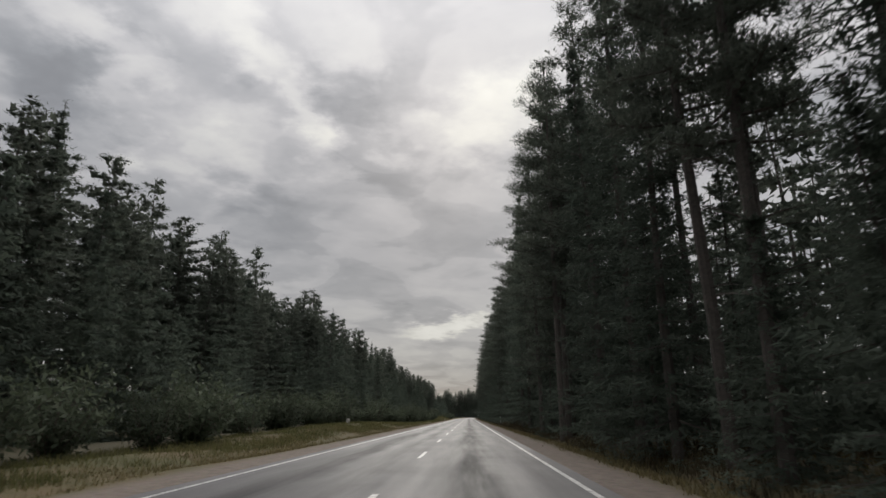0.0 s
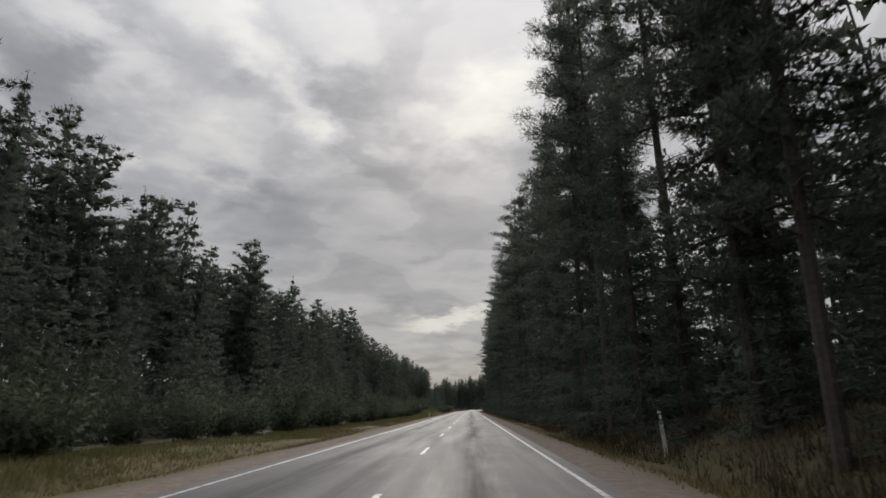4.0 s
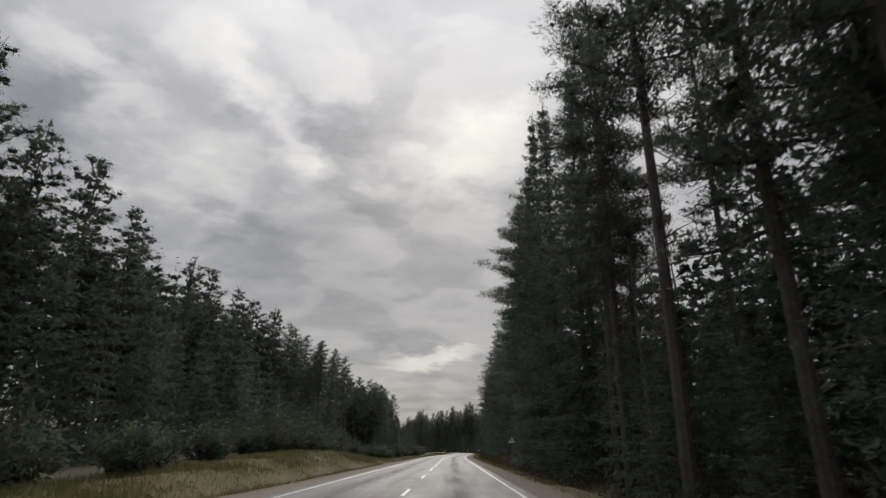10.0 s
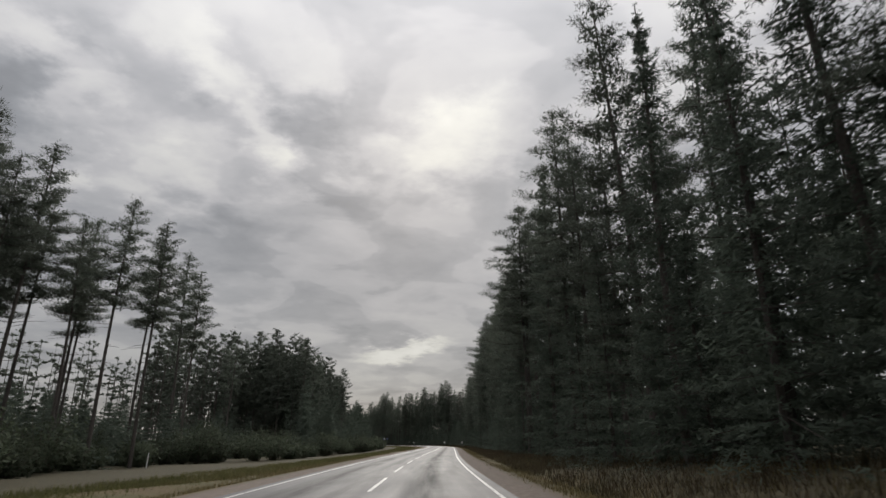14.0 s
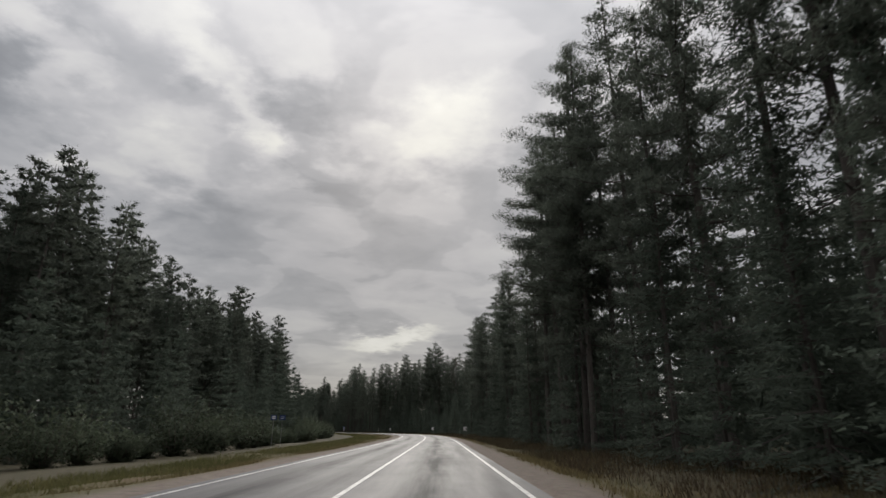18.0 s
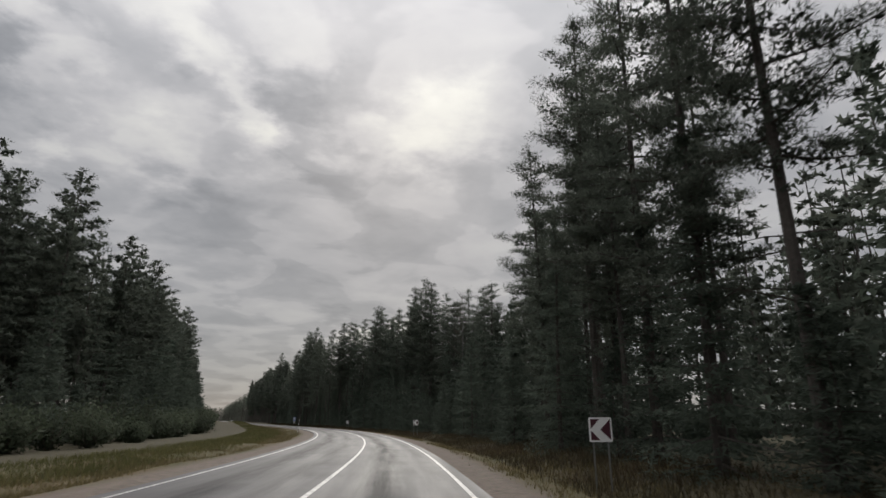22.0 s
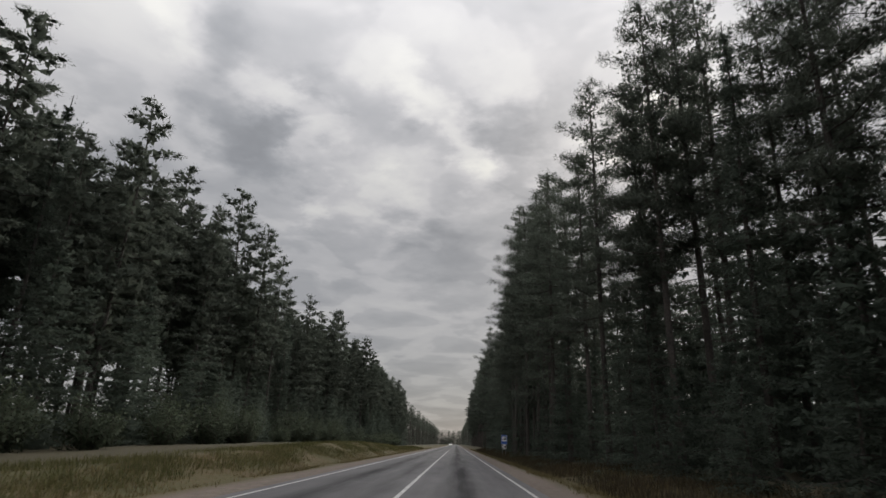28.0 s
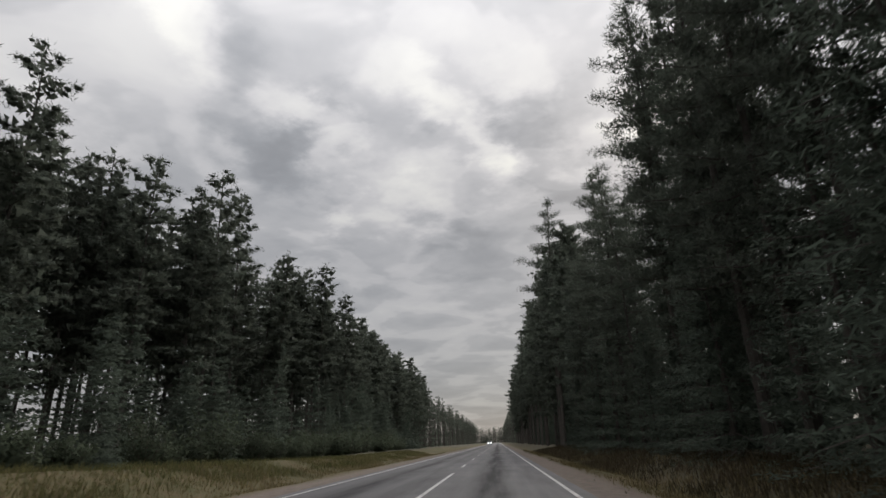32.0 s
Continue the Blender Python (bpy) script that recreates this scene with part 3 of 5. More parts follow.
def pine(seed, height, crown_from, spread, limbs, per_clump, sides=7, tuft=0.28, dead=8, boughs=True, width=0.19, overhang=0.0, inner=9, coarse=0.4, point=1.7):
    """Trunk with its limbs, and the needles, of a Scots pine. overhang: the reach of one long limb towards -x."""
    rng = np.random.default_rng(seed)
    wood, green = Heap(), Heap()
    line = bend(rng, height, rng.uniform(0.0, 0.03))
    r0 = height * 0.0074
    t = np.linspace(0, 1, len(line))
    wood.tube(line, r0 * (1 - 0.9 * t ** 1.15) + 0.012, sides, boughs)
    turn = rng.uniform(0, 6.28)
    peak = rng.uniform(0.3, 0.48)
    heights = [(i + rng.uniform(0.1, 0.9)) / limbs for i in range(limbs)] + ([0.12, 0.24, 0.36, 0.47, 0.58, 0.66, 0.8] if overhang else [])
    for i, f in enumerate(heights):
        at = crown_from + (0.985 - crown_from) * f
        root = along(line, at)
        turn += 2.4 + rng.uniform(-0.5, 0.5)
        q = (peak - f) / (peak + 0.12) if f < peak else (f - peak) / (1.04 - peak)
        girth = 0.10 + 0.90 * (math.sqrt(1 - q * q) if f < peak else max(0.0, 1 - q ** point))
        reach = spread * girth * rng.uniform(0.62, 1.1)
        rise = rng.uniform(-0.15, 0.12) + 0.45 * f * f
        way = turn
        if i >= limbs:
            way, reach, rise = math.pi + rng.uniform(-0.25, 0.25), overhang * rng.uniform(0.6, 1.0), rng.uniform(-0.08, 0.2)
        out = np.array([math.cos(way), math.sin(way), 0])
        tip = root + out * reach + np.array([0, 0, reach * rise])
        side = np.array([-out[1], out[0], 0])
        mid = root + (tip - root) * 0.5 + np.array([0, 0, -0.07 * reach])
        rl = max(0.02, r0 * 0.34 * (1 - 0.7 * f))
        if boughs:
            wood.tube([root, mid, tip], [rl, rl * 0.65, 0.014], 4, False)
        # side twigs that fork off the outer part of the limb, each with a dense flattened pad of needles
        k = max(2, int(round(1.8 + 3.6 * reach / spread)))
        for j in range(k):
            u = 0.22 + 0.78 * (j + rng.uniform(0.2, 0.9)) / k
            fork = root + (mid - root) * 2 * u if u < 0.5 else mid + (tip - mid) * (2 * u - 1)
            fork_to = rng.choice((-1, 1)) * rng.uniform(0.1, 0.42) * (0.6 + 0.2 * spread) * (1.25 - 0.6 * u)
            c = fork + side * fork_to + out * 0.16 + np.array([0, 0, rng.uniform(0.0, 0.3)])
            if boughs and sides > 6:
                wood.tube([fork, c], [rl * 0.4, 0.008], 3, False)
            size = rng.uniform(0.5, 0.95) * (0.36 + 0.17 * spread) * (0.55 + 0.45 * girth)
            shape = np.array([size, size, size * rng.uniform(0.36, 0.58)])
            green.pad(c, shape, max(5, int(per_clump * rng.uniform(0.75, 1.25) * (size / 0.55) ** 2)), out, tuft, width, rng, 0.22 if tuft < 0.14 else 0.6)
        # coarser sprays deep inside the crown
        n = max(2, int(inner * girth))
        u = rng.uniform(0.05, 0.72, n)
        p = root + np.outer(u, tip - root) + rng.normal(size=(n, 3)) * np.array([0.25, 0.25, 0.25])
        green.sprays(p, rng.normal(size=(n, 3)), coarse, rng, 0.5, 0.38 if tuft < 0.14 else 0.6, np.outer(u, out) + rng.normal(size=(n, 3)) * 0.2)
    c = along(line, 1.0)
    p = rng.normal(size=(per_clump, 3)) * np.array([0.3, 0.3, 0.4])
    green.sprays(c + p - np.array([0, 0, 0.35]), p * 2 + np.array([0, 0, 0.5]), tuft, rng, 0.4, width)
    green.pad(c - np.array([0, 0, 0.5]), np.array([0.3, 0.3, 0.55]), 8, np.zeros(3), tuft, width, rng)
    for i in range(dead):
        at = rng.uniform(0.18, max(0.2, crown_from + 0.12))
        root = along(line, at)
        a = rng.uniform(0, 6.28)
        reach = rng.uniform(0.7, 2.4)
        tip = root + np.array([math.cos(a) * reach, math.sin(a) * reach, rng.uniform(-0.35, 0.25) * reach])
        wood.tube([root, (root + tip) / 2 + np.array([0, 0, 0.06]), tip], [0.035, 0.022, 0.008], 3, False)
    return wood, green


def spruce(seed, height, spread, tiers, per_tier, tuft=0.36, low=0.06, sides=6, boughs=True, width=0.19):
    """Trunk and drooping tiers of a Norway spruce."""
    rng = np.random.default_rng(seed)
    wood, green = Heap(), Heap()
    line = bend(rng, height, 0.008)
    t = np.linspace(0, 1, len(line))
    r0 = height * 0.009
    wood.tube(line, r0 * (1 - 0.93 * t) + 0.01, sides, boughs)
    for i in range(tiers):
        f = (i + rng.uniform(0, 0.8)) / tiers
        at = low + (0.97 - low) * f
        root = along(line, at)
        arms = 6 if f < 0.75 else 4
        a0 = rng.uniform(0, 6.28)
        for j in range(arms):
            a = a0 + 6.283 * j / arms + rng.uniform(-0.3, 0.3)
            reach = spread * ((1 - f) ** 0.85 * 0.93 + 0.10) * rng.uniform(0.6, 1.15)
            out = np.array([math.cos(a), math.sin(a), 0])
            droop = -0.28 + 0.7 * f
            n = max(4, int(per_tier / arms * (0.45 + 0.9 * (1 - f))))
            u = rng.uniform(0.1, 1, n) ** 0.75
            side = np.array([-out[1], out[0], 0])
            p = root + np.outer(u * reach, out) + np.outer(rng.normal(size=n) * 0.16 * reach * (1.15 - u * 0.6), side)
            p[:, 2] += u * reach * droop + 0.12 * reach * u ** 3 - np.abs(rng.normal(size=n)) * 0.14
            lead = np.outer(0.7 + 0 * u, out) + np.outer(rng.normal(size=n) * 0.7, side) + np.array([0, 0, -0.2])
            green.sprays(p, lead, tuft * (1.3 - 0.55 * u), rng, 0.45, width, np.outer(0.4 + 0.6 * u, out) + rng.normal(size=(n, 3)) * 0.2 + np.array([0, 0, 0.25]))
            if boughs and i % 2 == 0 and j % 2 == 0:
                wood.tube([root, root + out * reach * 0.9 + np.array([0, 0, reach * droop * 0.9])], [0.03, 0.008], 3, False)
    green.tufts(along(line, 0.985) + rng.normal(size=(14, 3)) * np.array([0.1, 0.1, 0.3]), tuft * 0.5, rng)
    return wood, green


def shrub(seed, height, spread, clumps, per_clump, tuft=0.26):
    """Stems and leaves of a low bush."""
    rng = np.random.default_rng(seed)
    wood, green = Heap(), Heap()
    for i in range(clumps):
        a, q = rng.uniform(0, 6.28), rng.uniform(0, 1) ** 0.6
        tip = np.array([math.cos(a) * spread * q, math.sin(a) * spread * q, height * rng.uniform(0.35, 1.0) * (1 - 0.35 * q * q)])
        base = np.array([math.cos(a), math.sin(a), 0]) * 0.12
        wood.tube([base, (base + tip) * 0.5 + rng.normal(size=3) * 0.08, tip], [0.03, 0.018, 0.006], 3, False)
        p = rng.normal(size=(per_clump, 3)) * np.array([0.26, 0.26, 0.24]) * spread * 0.62
        p = tip * rng.uniform(0.08, 1.05, (per_clump, 1)) ** 0.8 + p
        p[:, 2] = np.maximum(np.abs(p[:, 2]), 0.05)
        green.tufts(p, tuft, rng, p / spread - np.array([0, 0, 0.3]))
    return wood, green


def bare_tree(seed, height, spread, limbs):
    """A leafless birch or alder: trunk, and fans of fine twigs."""
    rng = np.random.default_rng(seed)
    wood, twig = Heap(), Heap()
    line = bend(rng, height, rng.uniform(0.01, 0.05))
    t = np.linspace(0, 1, len(line))
    wood.tube(line, height * 0.0065 * (1 - 0.92 * t) + 0.012, 6)
    for i in range(limbs):
        f = (i + rng.uniform(0, 1)) / limbs
        root = along(line, 0.3 + 0.68 * f)
        a = rng.uniform(0, 6.28)
        reach = spread * (1.05 - 0.7 * f) * rng.uniform(0.6, 1.1)
        tip = root + np.array([math.cos(a) * reach, math.sin(a) * reach, reach * rng.uniform(0.6, 1.3)])
        twig.tube([root, (root + tip) / 2 - np.array([0, 0, 0.1]), tip], [0.035, 0.022, 0.006], 3, False)
        for j in range(6):
            p = root + (tip - root) * rng.uniform(0.3, 1.0)
            q = p + np.array([rng.normal() * 0.5, rng.normal() * 0.5, rng.uniform(0.2, 0.9)]) * (0.5 + 0.4 * spread)
            twig.tube([p, q], [0.012, 0.004], 3, False)
    return wood, twig


def model(name, wood, green, bark, leaf, label, category, crown="crown"):
    """One tree as a thing with a trunk and a crown, kept to be copied."""
    top = new(name)
    tagged(top, label, category)
    part("trunk", wood.mesh("trunk", bark), top)
    part(crown, green.mesh(crown, leaf), top)
    return top


PINES = [model("pine_tree", *pine(11 + i, h, c, w, n, 92, dead=d, tuft=0.125, width=0.125, overhang=o, inner=110, coarse=0.16, point=q), BARK, NEEDLES, lab, "tree") for i, (h, c, w, n, d, o, q, lab) in enumerate([
    (25.0, 0.34, 3.3, 38, 8, 0, 1.6, "tall Scots pine with a dense dark crown"),
    (26.5, 0.46, 3.3, 31, 14, 0, 2.0, "tall Scots pine with a bare lower trunk and high crown"),
    (23.0, 0.14, 3.2, 44, 6, 0, 1.5, "Scots pine at the forest edge, branched far down"),
    (26.0, 0.38, 3.6, 34, 12, 0, 1.8, "tall Scots pine with long spreading limbs"),
    (22.0, 0.22, 2.9, 40, 6, 0, 1.4, "slender Scots pine with an uneven dark crown"),
    (25.0, 0.56, 3.0, 30, 14, 0, 1.7, "old Scots pine with long bare trunk and high narrow crown"),
    (24.0, 0.40, 3.4, 30, 12, 5.2, 1.8, "tall Scots pine with a long limb over the road")])]
LEFT_PINES = [model("pine_tree", *pine(111 + i, h, c, w, n, 30, 5, 0.16, d, True, 0.19, 0.0, 20, 0.36, q), BARK, NEEDLES, lab, "tree") for i, (h, c, w, n, d, q, lab) in enumerate([
    (25.0, 0.30, 3.8, 44, 4, 1.9, "tall Scots pine with a dense conical crown"),
    (26.0, 0.40, 3.9, 38, 8, 2.2, "tall Scots pine with a high dark crown"),
    (23.5, 0.18, 3.7, 46, 4, 1.7, "Scots pine in the forest edge, branched far down"),
    (24.5, 0.34, 4.2, 40, 6, 2.6, "broad Scots pine with a bumpy rounded crown"),
    (22.5, 0.24, 3.4, 42, 4, 1.6, "slim Scots pine with a pointed top"),
    (25.0, 0.42, 3.2, 28, 12, 1.9, "open Scots pine with layered boughs and sky between them")])]
SPRUCES = [model("spruce_tree", *spruce(31 + i, h, w, n, k, 0.17, 0.06, 6, True, 0.17), BARK, SPRUCE, lab, "tree") for i, (h, w, n, k, lab) in enumerate([
    (24.0, 2.8, 42, 380, "tall pointed Norway spruce, branched to the ground"),
    (18.0, 2.5, 36, 340, "dark narrow Norway spruce in the forest edge")])]
YOUNG = [model("young_spruce", *spruce(41 + i, h, w, n, k, 0.125, 0.02, 5, True, 0.22), BARK, SPRUCE, lab, "tree") for i, (h, w, n, k, lab) in enumerate([
    (8.5, 2.0, 22, 270, "young dark spruce below the pines, branched to the ground"),
    (5.5, 1.8, 18, 270, "small dense spruce at the forest edge"),
    (11.5, 2.3, 28, 270, "half-grown dark spruce among the pines")])]
BARES = [model("bare_tree", *bare_tree(51 + i, h, w, 26), BIRCH, TWIGS, lab, "tree", "crown") for i, (h, w, lab) in enumerate([
    (16.0, 2.0, "leafless birch with a thin pale trunk"), (12.0, 1.8, "leafless young birch between the pines")])]
BUSHES = [model("bush", *shrub(61 + i, h, w, 26, 64, 0.17), TWIGS, LEAVES, lab, "bush", "leaves") for i, (h, w, lab) in enumerate([
    (3.0, 1.8, "dense dark green bush at the edge of the verge"), (2.0, 1.6, "low rounded green bush on the verge"),
    (4.6, 2.1, "tall green thicket before the pines")])]
USED, HEIGHT = set(), {}
END = 760


def plant(kind, s, off, scale=1.0, group="", rng=random, tall=0.0):
    """Stands a copy of a model (the first time the model itself) beside the road; tall: the height of its top, in place of a scale."""
    x, y = spot(s, off)
    z = float(ground_z(s, off)) - 0.12
    m = Matrix.Translation((x, y, z)) @ Matrix.Rotation(rng.uniform(0, 6.283), 4, "Z")
    if kind not in USED:
        USED.add(kind)
        ob = kind
        HEIGHT[kind] = max(v[2] for c in ob.children for v in c.bound_box)
        ob.matrix_basis = m
    else:
        ob = copy_thing(kind, m)
    up = scale * rng.uniform(0.94, 1.06)
    if tall:
        up = (tall - z) / HEIGHT[kind]
        scale = 0.45 + 0.55 * up
        up *= 1.045
    ob.scale = (scale, scale, up)
    if group:
        ob["group"] = group
    return ob


def right_edge(s):
    """Where the trunks of the forest on the right begin."""
    return float(np.interp(s, [0, 262, 300, 500, 514, 521, 528, 546, 560, 592, 606, 632, 655, 675, 715, 728, 742, 750, 3000], [6.3, 6.3, 9.0, 9.4, 9.8, 12.2, 12.8, 17.5, 20, 19.5, 17, 15, 8.6, 7.6, 7.8, 10.2, 9.8, 8.8, 8.8]))


def right_top(s):
    """Height of the treetops on the right."""
    return float(np.interp(s, [0, 290, 308, 340, 430, 448, 453, 463, 469, 478, 510, 526, 545, 549, 551, 564, 569, 584, 600, 640, 680, 733, 742, 768, 780, 900],
                           [25.5, 26, 22, 23, 25, 24, 13, 14, 20, 22.5, 22, 20, 22, 22, 12, 12, 21.5, 24, 29, 28, 30, 27, 22.5, 22.5, 31, 31]))


def left_top(s):
    """Height of the treetops on the left."""
    return float(np.interp(s, [0, 40, 70, 130, 150, 180, 220, 260, 272, 284, 308, 332, 345, 440, 455, 490, 505, 540, 570, 600, 652, 680, 700, 712, 752, 776, 900],
                           [22, 22, 24.5, 27, 24.5, 26.5, 25.5, 28, 24, 25.5, 28.5, 27, 24.5, 24, 28, 27, 26, 31, 30, 30, 31.5, 31.5, 34, 31, 29.5, 34, 33]))


def left_edge(s):
    """Where the tall trees on the left stand."""
    return float(np.interp(s, [0, 30, 60, 190, 300, 318, 340, 360, 430, 452, 500, 545, 580, 600, 3000], [-28, -28, -32, -34, -38, -36, -32, -31, -33, -40, -41, -41, -40, -35, -33]))


rng = random.Random(5)
# the edge of the forest on the right of the road
s = -14.0
while s < END:
    s += rng.uniform(3.2, 4.8)
    off = right_edge(s) + rng.uniform(-0.3, 1.5)
    top = right_top(s) * rng.choice((0.80, 0.86, 0.92, 0.97, 1.02))
    pick = rng.random()
    if pick < 0.76 or 686 < s < 700:
        plant(PINES[rng.choice((0, 0, 1, 2, 2, 3, 4, 4)) if not 140 < s < 222 else rng.choice((0, 1, 1, 3, 5))], s, off, 1.0, "pines at the right forest edge", rng, top)
    elif pick < 0.97:
        plant(SPRUCES[rng.choice((0, 1, 1))], s, off, 1.0, "spruces at the right forest edge", rng, top * 0.96)
    else:
        plant(BARES[rng.choice((0, 1))], s, off - 0.6, 1.0, "bare trees at the right forest edge", rng, top * 0.7)
TALL_RIGHT = [(31, 6.8, 26.5), (36, 5.6, 25), (41, 6.6, 26), (103, 8.2, 24.5), (118, 6.6, 27), (188, 8.5, 29), (199, 7.0, 30.2), (205, 6.2, 27), (228, 7.6, 25.6), (241, 6.0, 22), (270, 5.8, 23), (277, 7.4, 26),
              (361, 8.4, 23.2), (429, 8.8, 25.4), (469, 9.4, 20.4), (478, 10.4, 23.6), (510, 9.6, 22.5), (569, 21, 22.4), (584, 22.5, 25), (601, 19, 30.6), (629, 16.6, 30), (645, 10.6, 27.2), (681, 7.6, 28.6), (683, 9.8, 31.4), (735, 10, 27.2), (780, 8.6, 33)]
for k, (s, off, top) in enumerate(TALL_RIGHT):
    plant(PINES[(3, 0, 1, 4, 0)[k % 5]], s, off, 1.0, "pines at the right forest edge", rng, top)
# young spruces that close the forest edge near the ground
s = -12.0
while s < 770:
    s += rng.uniform(3.2, 5.0)
    off = min(right_edge(s), 8.4) + rng.uniform(-0.2, 1.5) + 2.4 * bump(s, 84, 16) + 2.2 * bump(s, 695, 7)
    plant(YOUNG[rng.choice((0, 0, 1, 2)) if right_edge(s) < 12 else rng.choice((0, 1, 1))], s, off, rng.uniform(0.8, 1.2), "young spruces along the right forest edge", rng)
# the edge of the forest on the left, behind a wide verge with bushes: the tall trees that stand out, then the rest
TALL_LEFT = [(33, -27.5, 20.3), (44, -30.1, 22.2), (55, -32.7, 24.6), (61, -32, 22.5), (72, -32.5, 24.6), (86, -32.9, 26.1), (112, -32.7, 24.7), (120, -33, 26.5),
             (134, -35.8, 28.3), (147, -34.8, 23.7), (153, -33.8, 25.5), (169, -32.4, 24.9), (179, -35.1, 27.3), (209, -37, 26.5), (220, -35.5, 25.8), (231, -36.5, 25), (240, -36.5, 27.2), (250, -36, 28.6), (255, -34.5, 30), (259, -37, 29.3),
             (261, -34, 26.2), (271, -31, 22.9), (273, -36.9, 29.4), (284, -37.3, 25.5), (304, -40, 29.0), (310, -39.6, 28.8), (317, -37.9, 27.4), (325, -37, 26.9), (331, -35, 27.2)]
TALL_FURTHER = [(441, -32, 24), (452, -42.3, 28.2), (463, -38, 26.3), (475, -41, 27), (487, -42.5, 27.3), (502, -41, 26.1), (523, -41, 30.5), (540, -44, 33), (548, -40, 29.3), (558, -35.5, 30), (570, -36, 26),
                (578, -43, 33.3), (586, -36, 29.5), (597, -36, 30.5), (609, -34.5, 31.1), (618, -34, 27.8), (636, -36.5, 30.3), (652, -33.6, 31.8), (664, -30.5, 31.5), (673, -33.9, 27.7),
                (683, -36, 33.8), (685, -32, 29.5), (696, -33, 35.4), (699, -30, 31.8)]
TALL_LAST = [(712, -31.2, 31), (735, -37, 31), (738, -32.8, 30.3), (752, -36.5, 28.9), (756, -34.2, 30.3), (763, -32.7, 29.7), (769, -33.5, 33.7), (777, -34, 35.2), (806, -34, 32.5)]
for k, (s, off, top) in enumerate(TALL_LEFT + TALL_FURTHER + TALL_LAST):
    plant(LEFT_PINES[(0, 1, 4, 3, 0, 5, 1, 2)[k % 8]], s, off, 1.0, "pines at the left forest edge", rng, top)
BETWEEN = []  # trees of the closed forest between those that stand out
s = -10.0
while s < 800:
    s += rng.uniform(3.0, 4.2)
    if 334 < s < 436:
        continue
    off = left_edge(s) + rng.uniform(-2.5, 2.5)
    top = left_top(s) * rng.uniform(0.76, 0.93)
    if rng.random() < 0.86:
        BETWEEN.append((LEFT_PINES[rng.choice((0, 1, 2, 3, 4))], s, off, top))
    else:
        plant(SPRUCES[rng.choice((0, 1))], s, off + 1.5, 1.0, "spruces at the left forest edge", rng, top)
# lone pines in the clearing on the left
for s, off, top in ((337, -34, 25.6), (340, -28, 22.3), (346, -33.6, 24.8), (350, -31.3, 24.2), (355, -34, 22.5), (361, -30.4, 24.4), (365, -28.6, 23), (375, -34.7, 25.1), (380, -31, 22), (384, -34.5, 26.2)):
    plant(PINES[5], s, off, 1.0, "lone pines in the clearing", rng, top)
for s in (338, 340, 342, 343, 345, 347, 349, 352, 354, 357, 359, 363, 368):
    plant(PINES[5], s, -rng.uniform(31, 44), 1.0, "lone pines in the clearing", rng, rng.uniform(20, 24.5))
plant(BARES[0], 419, 11.0, 1.1, "bare trees at the right forest edge", rng)
plant(BARES[0], 577, 18.5, 1.0, "bare trees at the right forest edge", rng, 22.5)
# the pine whose limb reaches over the road
for s, off, size in ((157, 7.3, 1.0), (361, 8.6, 0.9), (437, 9.2, 1.0), (704, 8.2, 1.0)):
    long_limb = plant(PINES[6], s, off, size, "pines at the right forest edge", rng)
    long_limb.rotation_euler[2] = float(heading(s))
for s, off in ((431, 8.9), (443, 8.9)):
    plant(PINES[3], s, off, 1.03, "pines at the right forest edge", rng)
plant(PINES[2], 526, 12.2, 1.0, "pines at the right forest edge", rng, 23.0)
plant(PINES[3], 507, 9.6, 0.6, "pines at the right forest edge", rng)
plant(PINES[0], 17.6, 9.2, 0.98, "pines at the right forest edge", rng)
plant(PINES[0], 282, 9.4, 1.0, "pines at the right forest edge", rng)
# more bushes in the clearing
for k in range(38):
    plant(BUSHES[rng.choice((0, 1, 2))], 326 + 2.6 * k + rng.uniform(-2, 2), -rng.uniform(29, 35), rng.uniform(0.85, 1.15), "bushes in the clearing", rng)
# the end of the wood behind the clearing
for k in range(14):
    plant(LEFT_PINES[(2, 0, 2, 4, 3)[k % 5]], 442 + rng.uniform(0, 12) + 0.5 * k, -32.5 - 3.0 * k, 1.0, "pines at the left forest edge", rng, (23.5, 26, 27.5, 25, 26.5)[k % 5])
# bushes along the left verge
s = -8.0
while s < 840:
    s += rng.uniform(3.0, 4.9)
    edge = float(np.interp(s, [0, 30, 45, 80, 110, 240, 300, 330, 350, 372, 395, 450, 520, 640, 720], [-13.5, -13.5, -15.4, -15.4, -13.5, -13.5, -16, -20, -27.5, -29, -22, -18, -20, -22, -20]))
    plant(BUSHES[rng.choice((0, 1, 2, 2))], s, edge - rng.uniform(0, 3.0), rng.uniform(0.8, 1.25), "bushes along the left verge", rng)


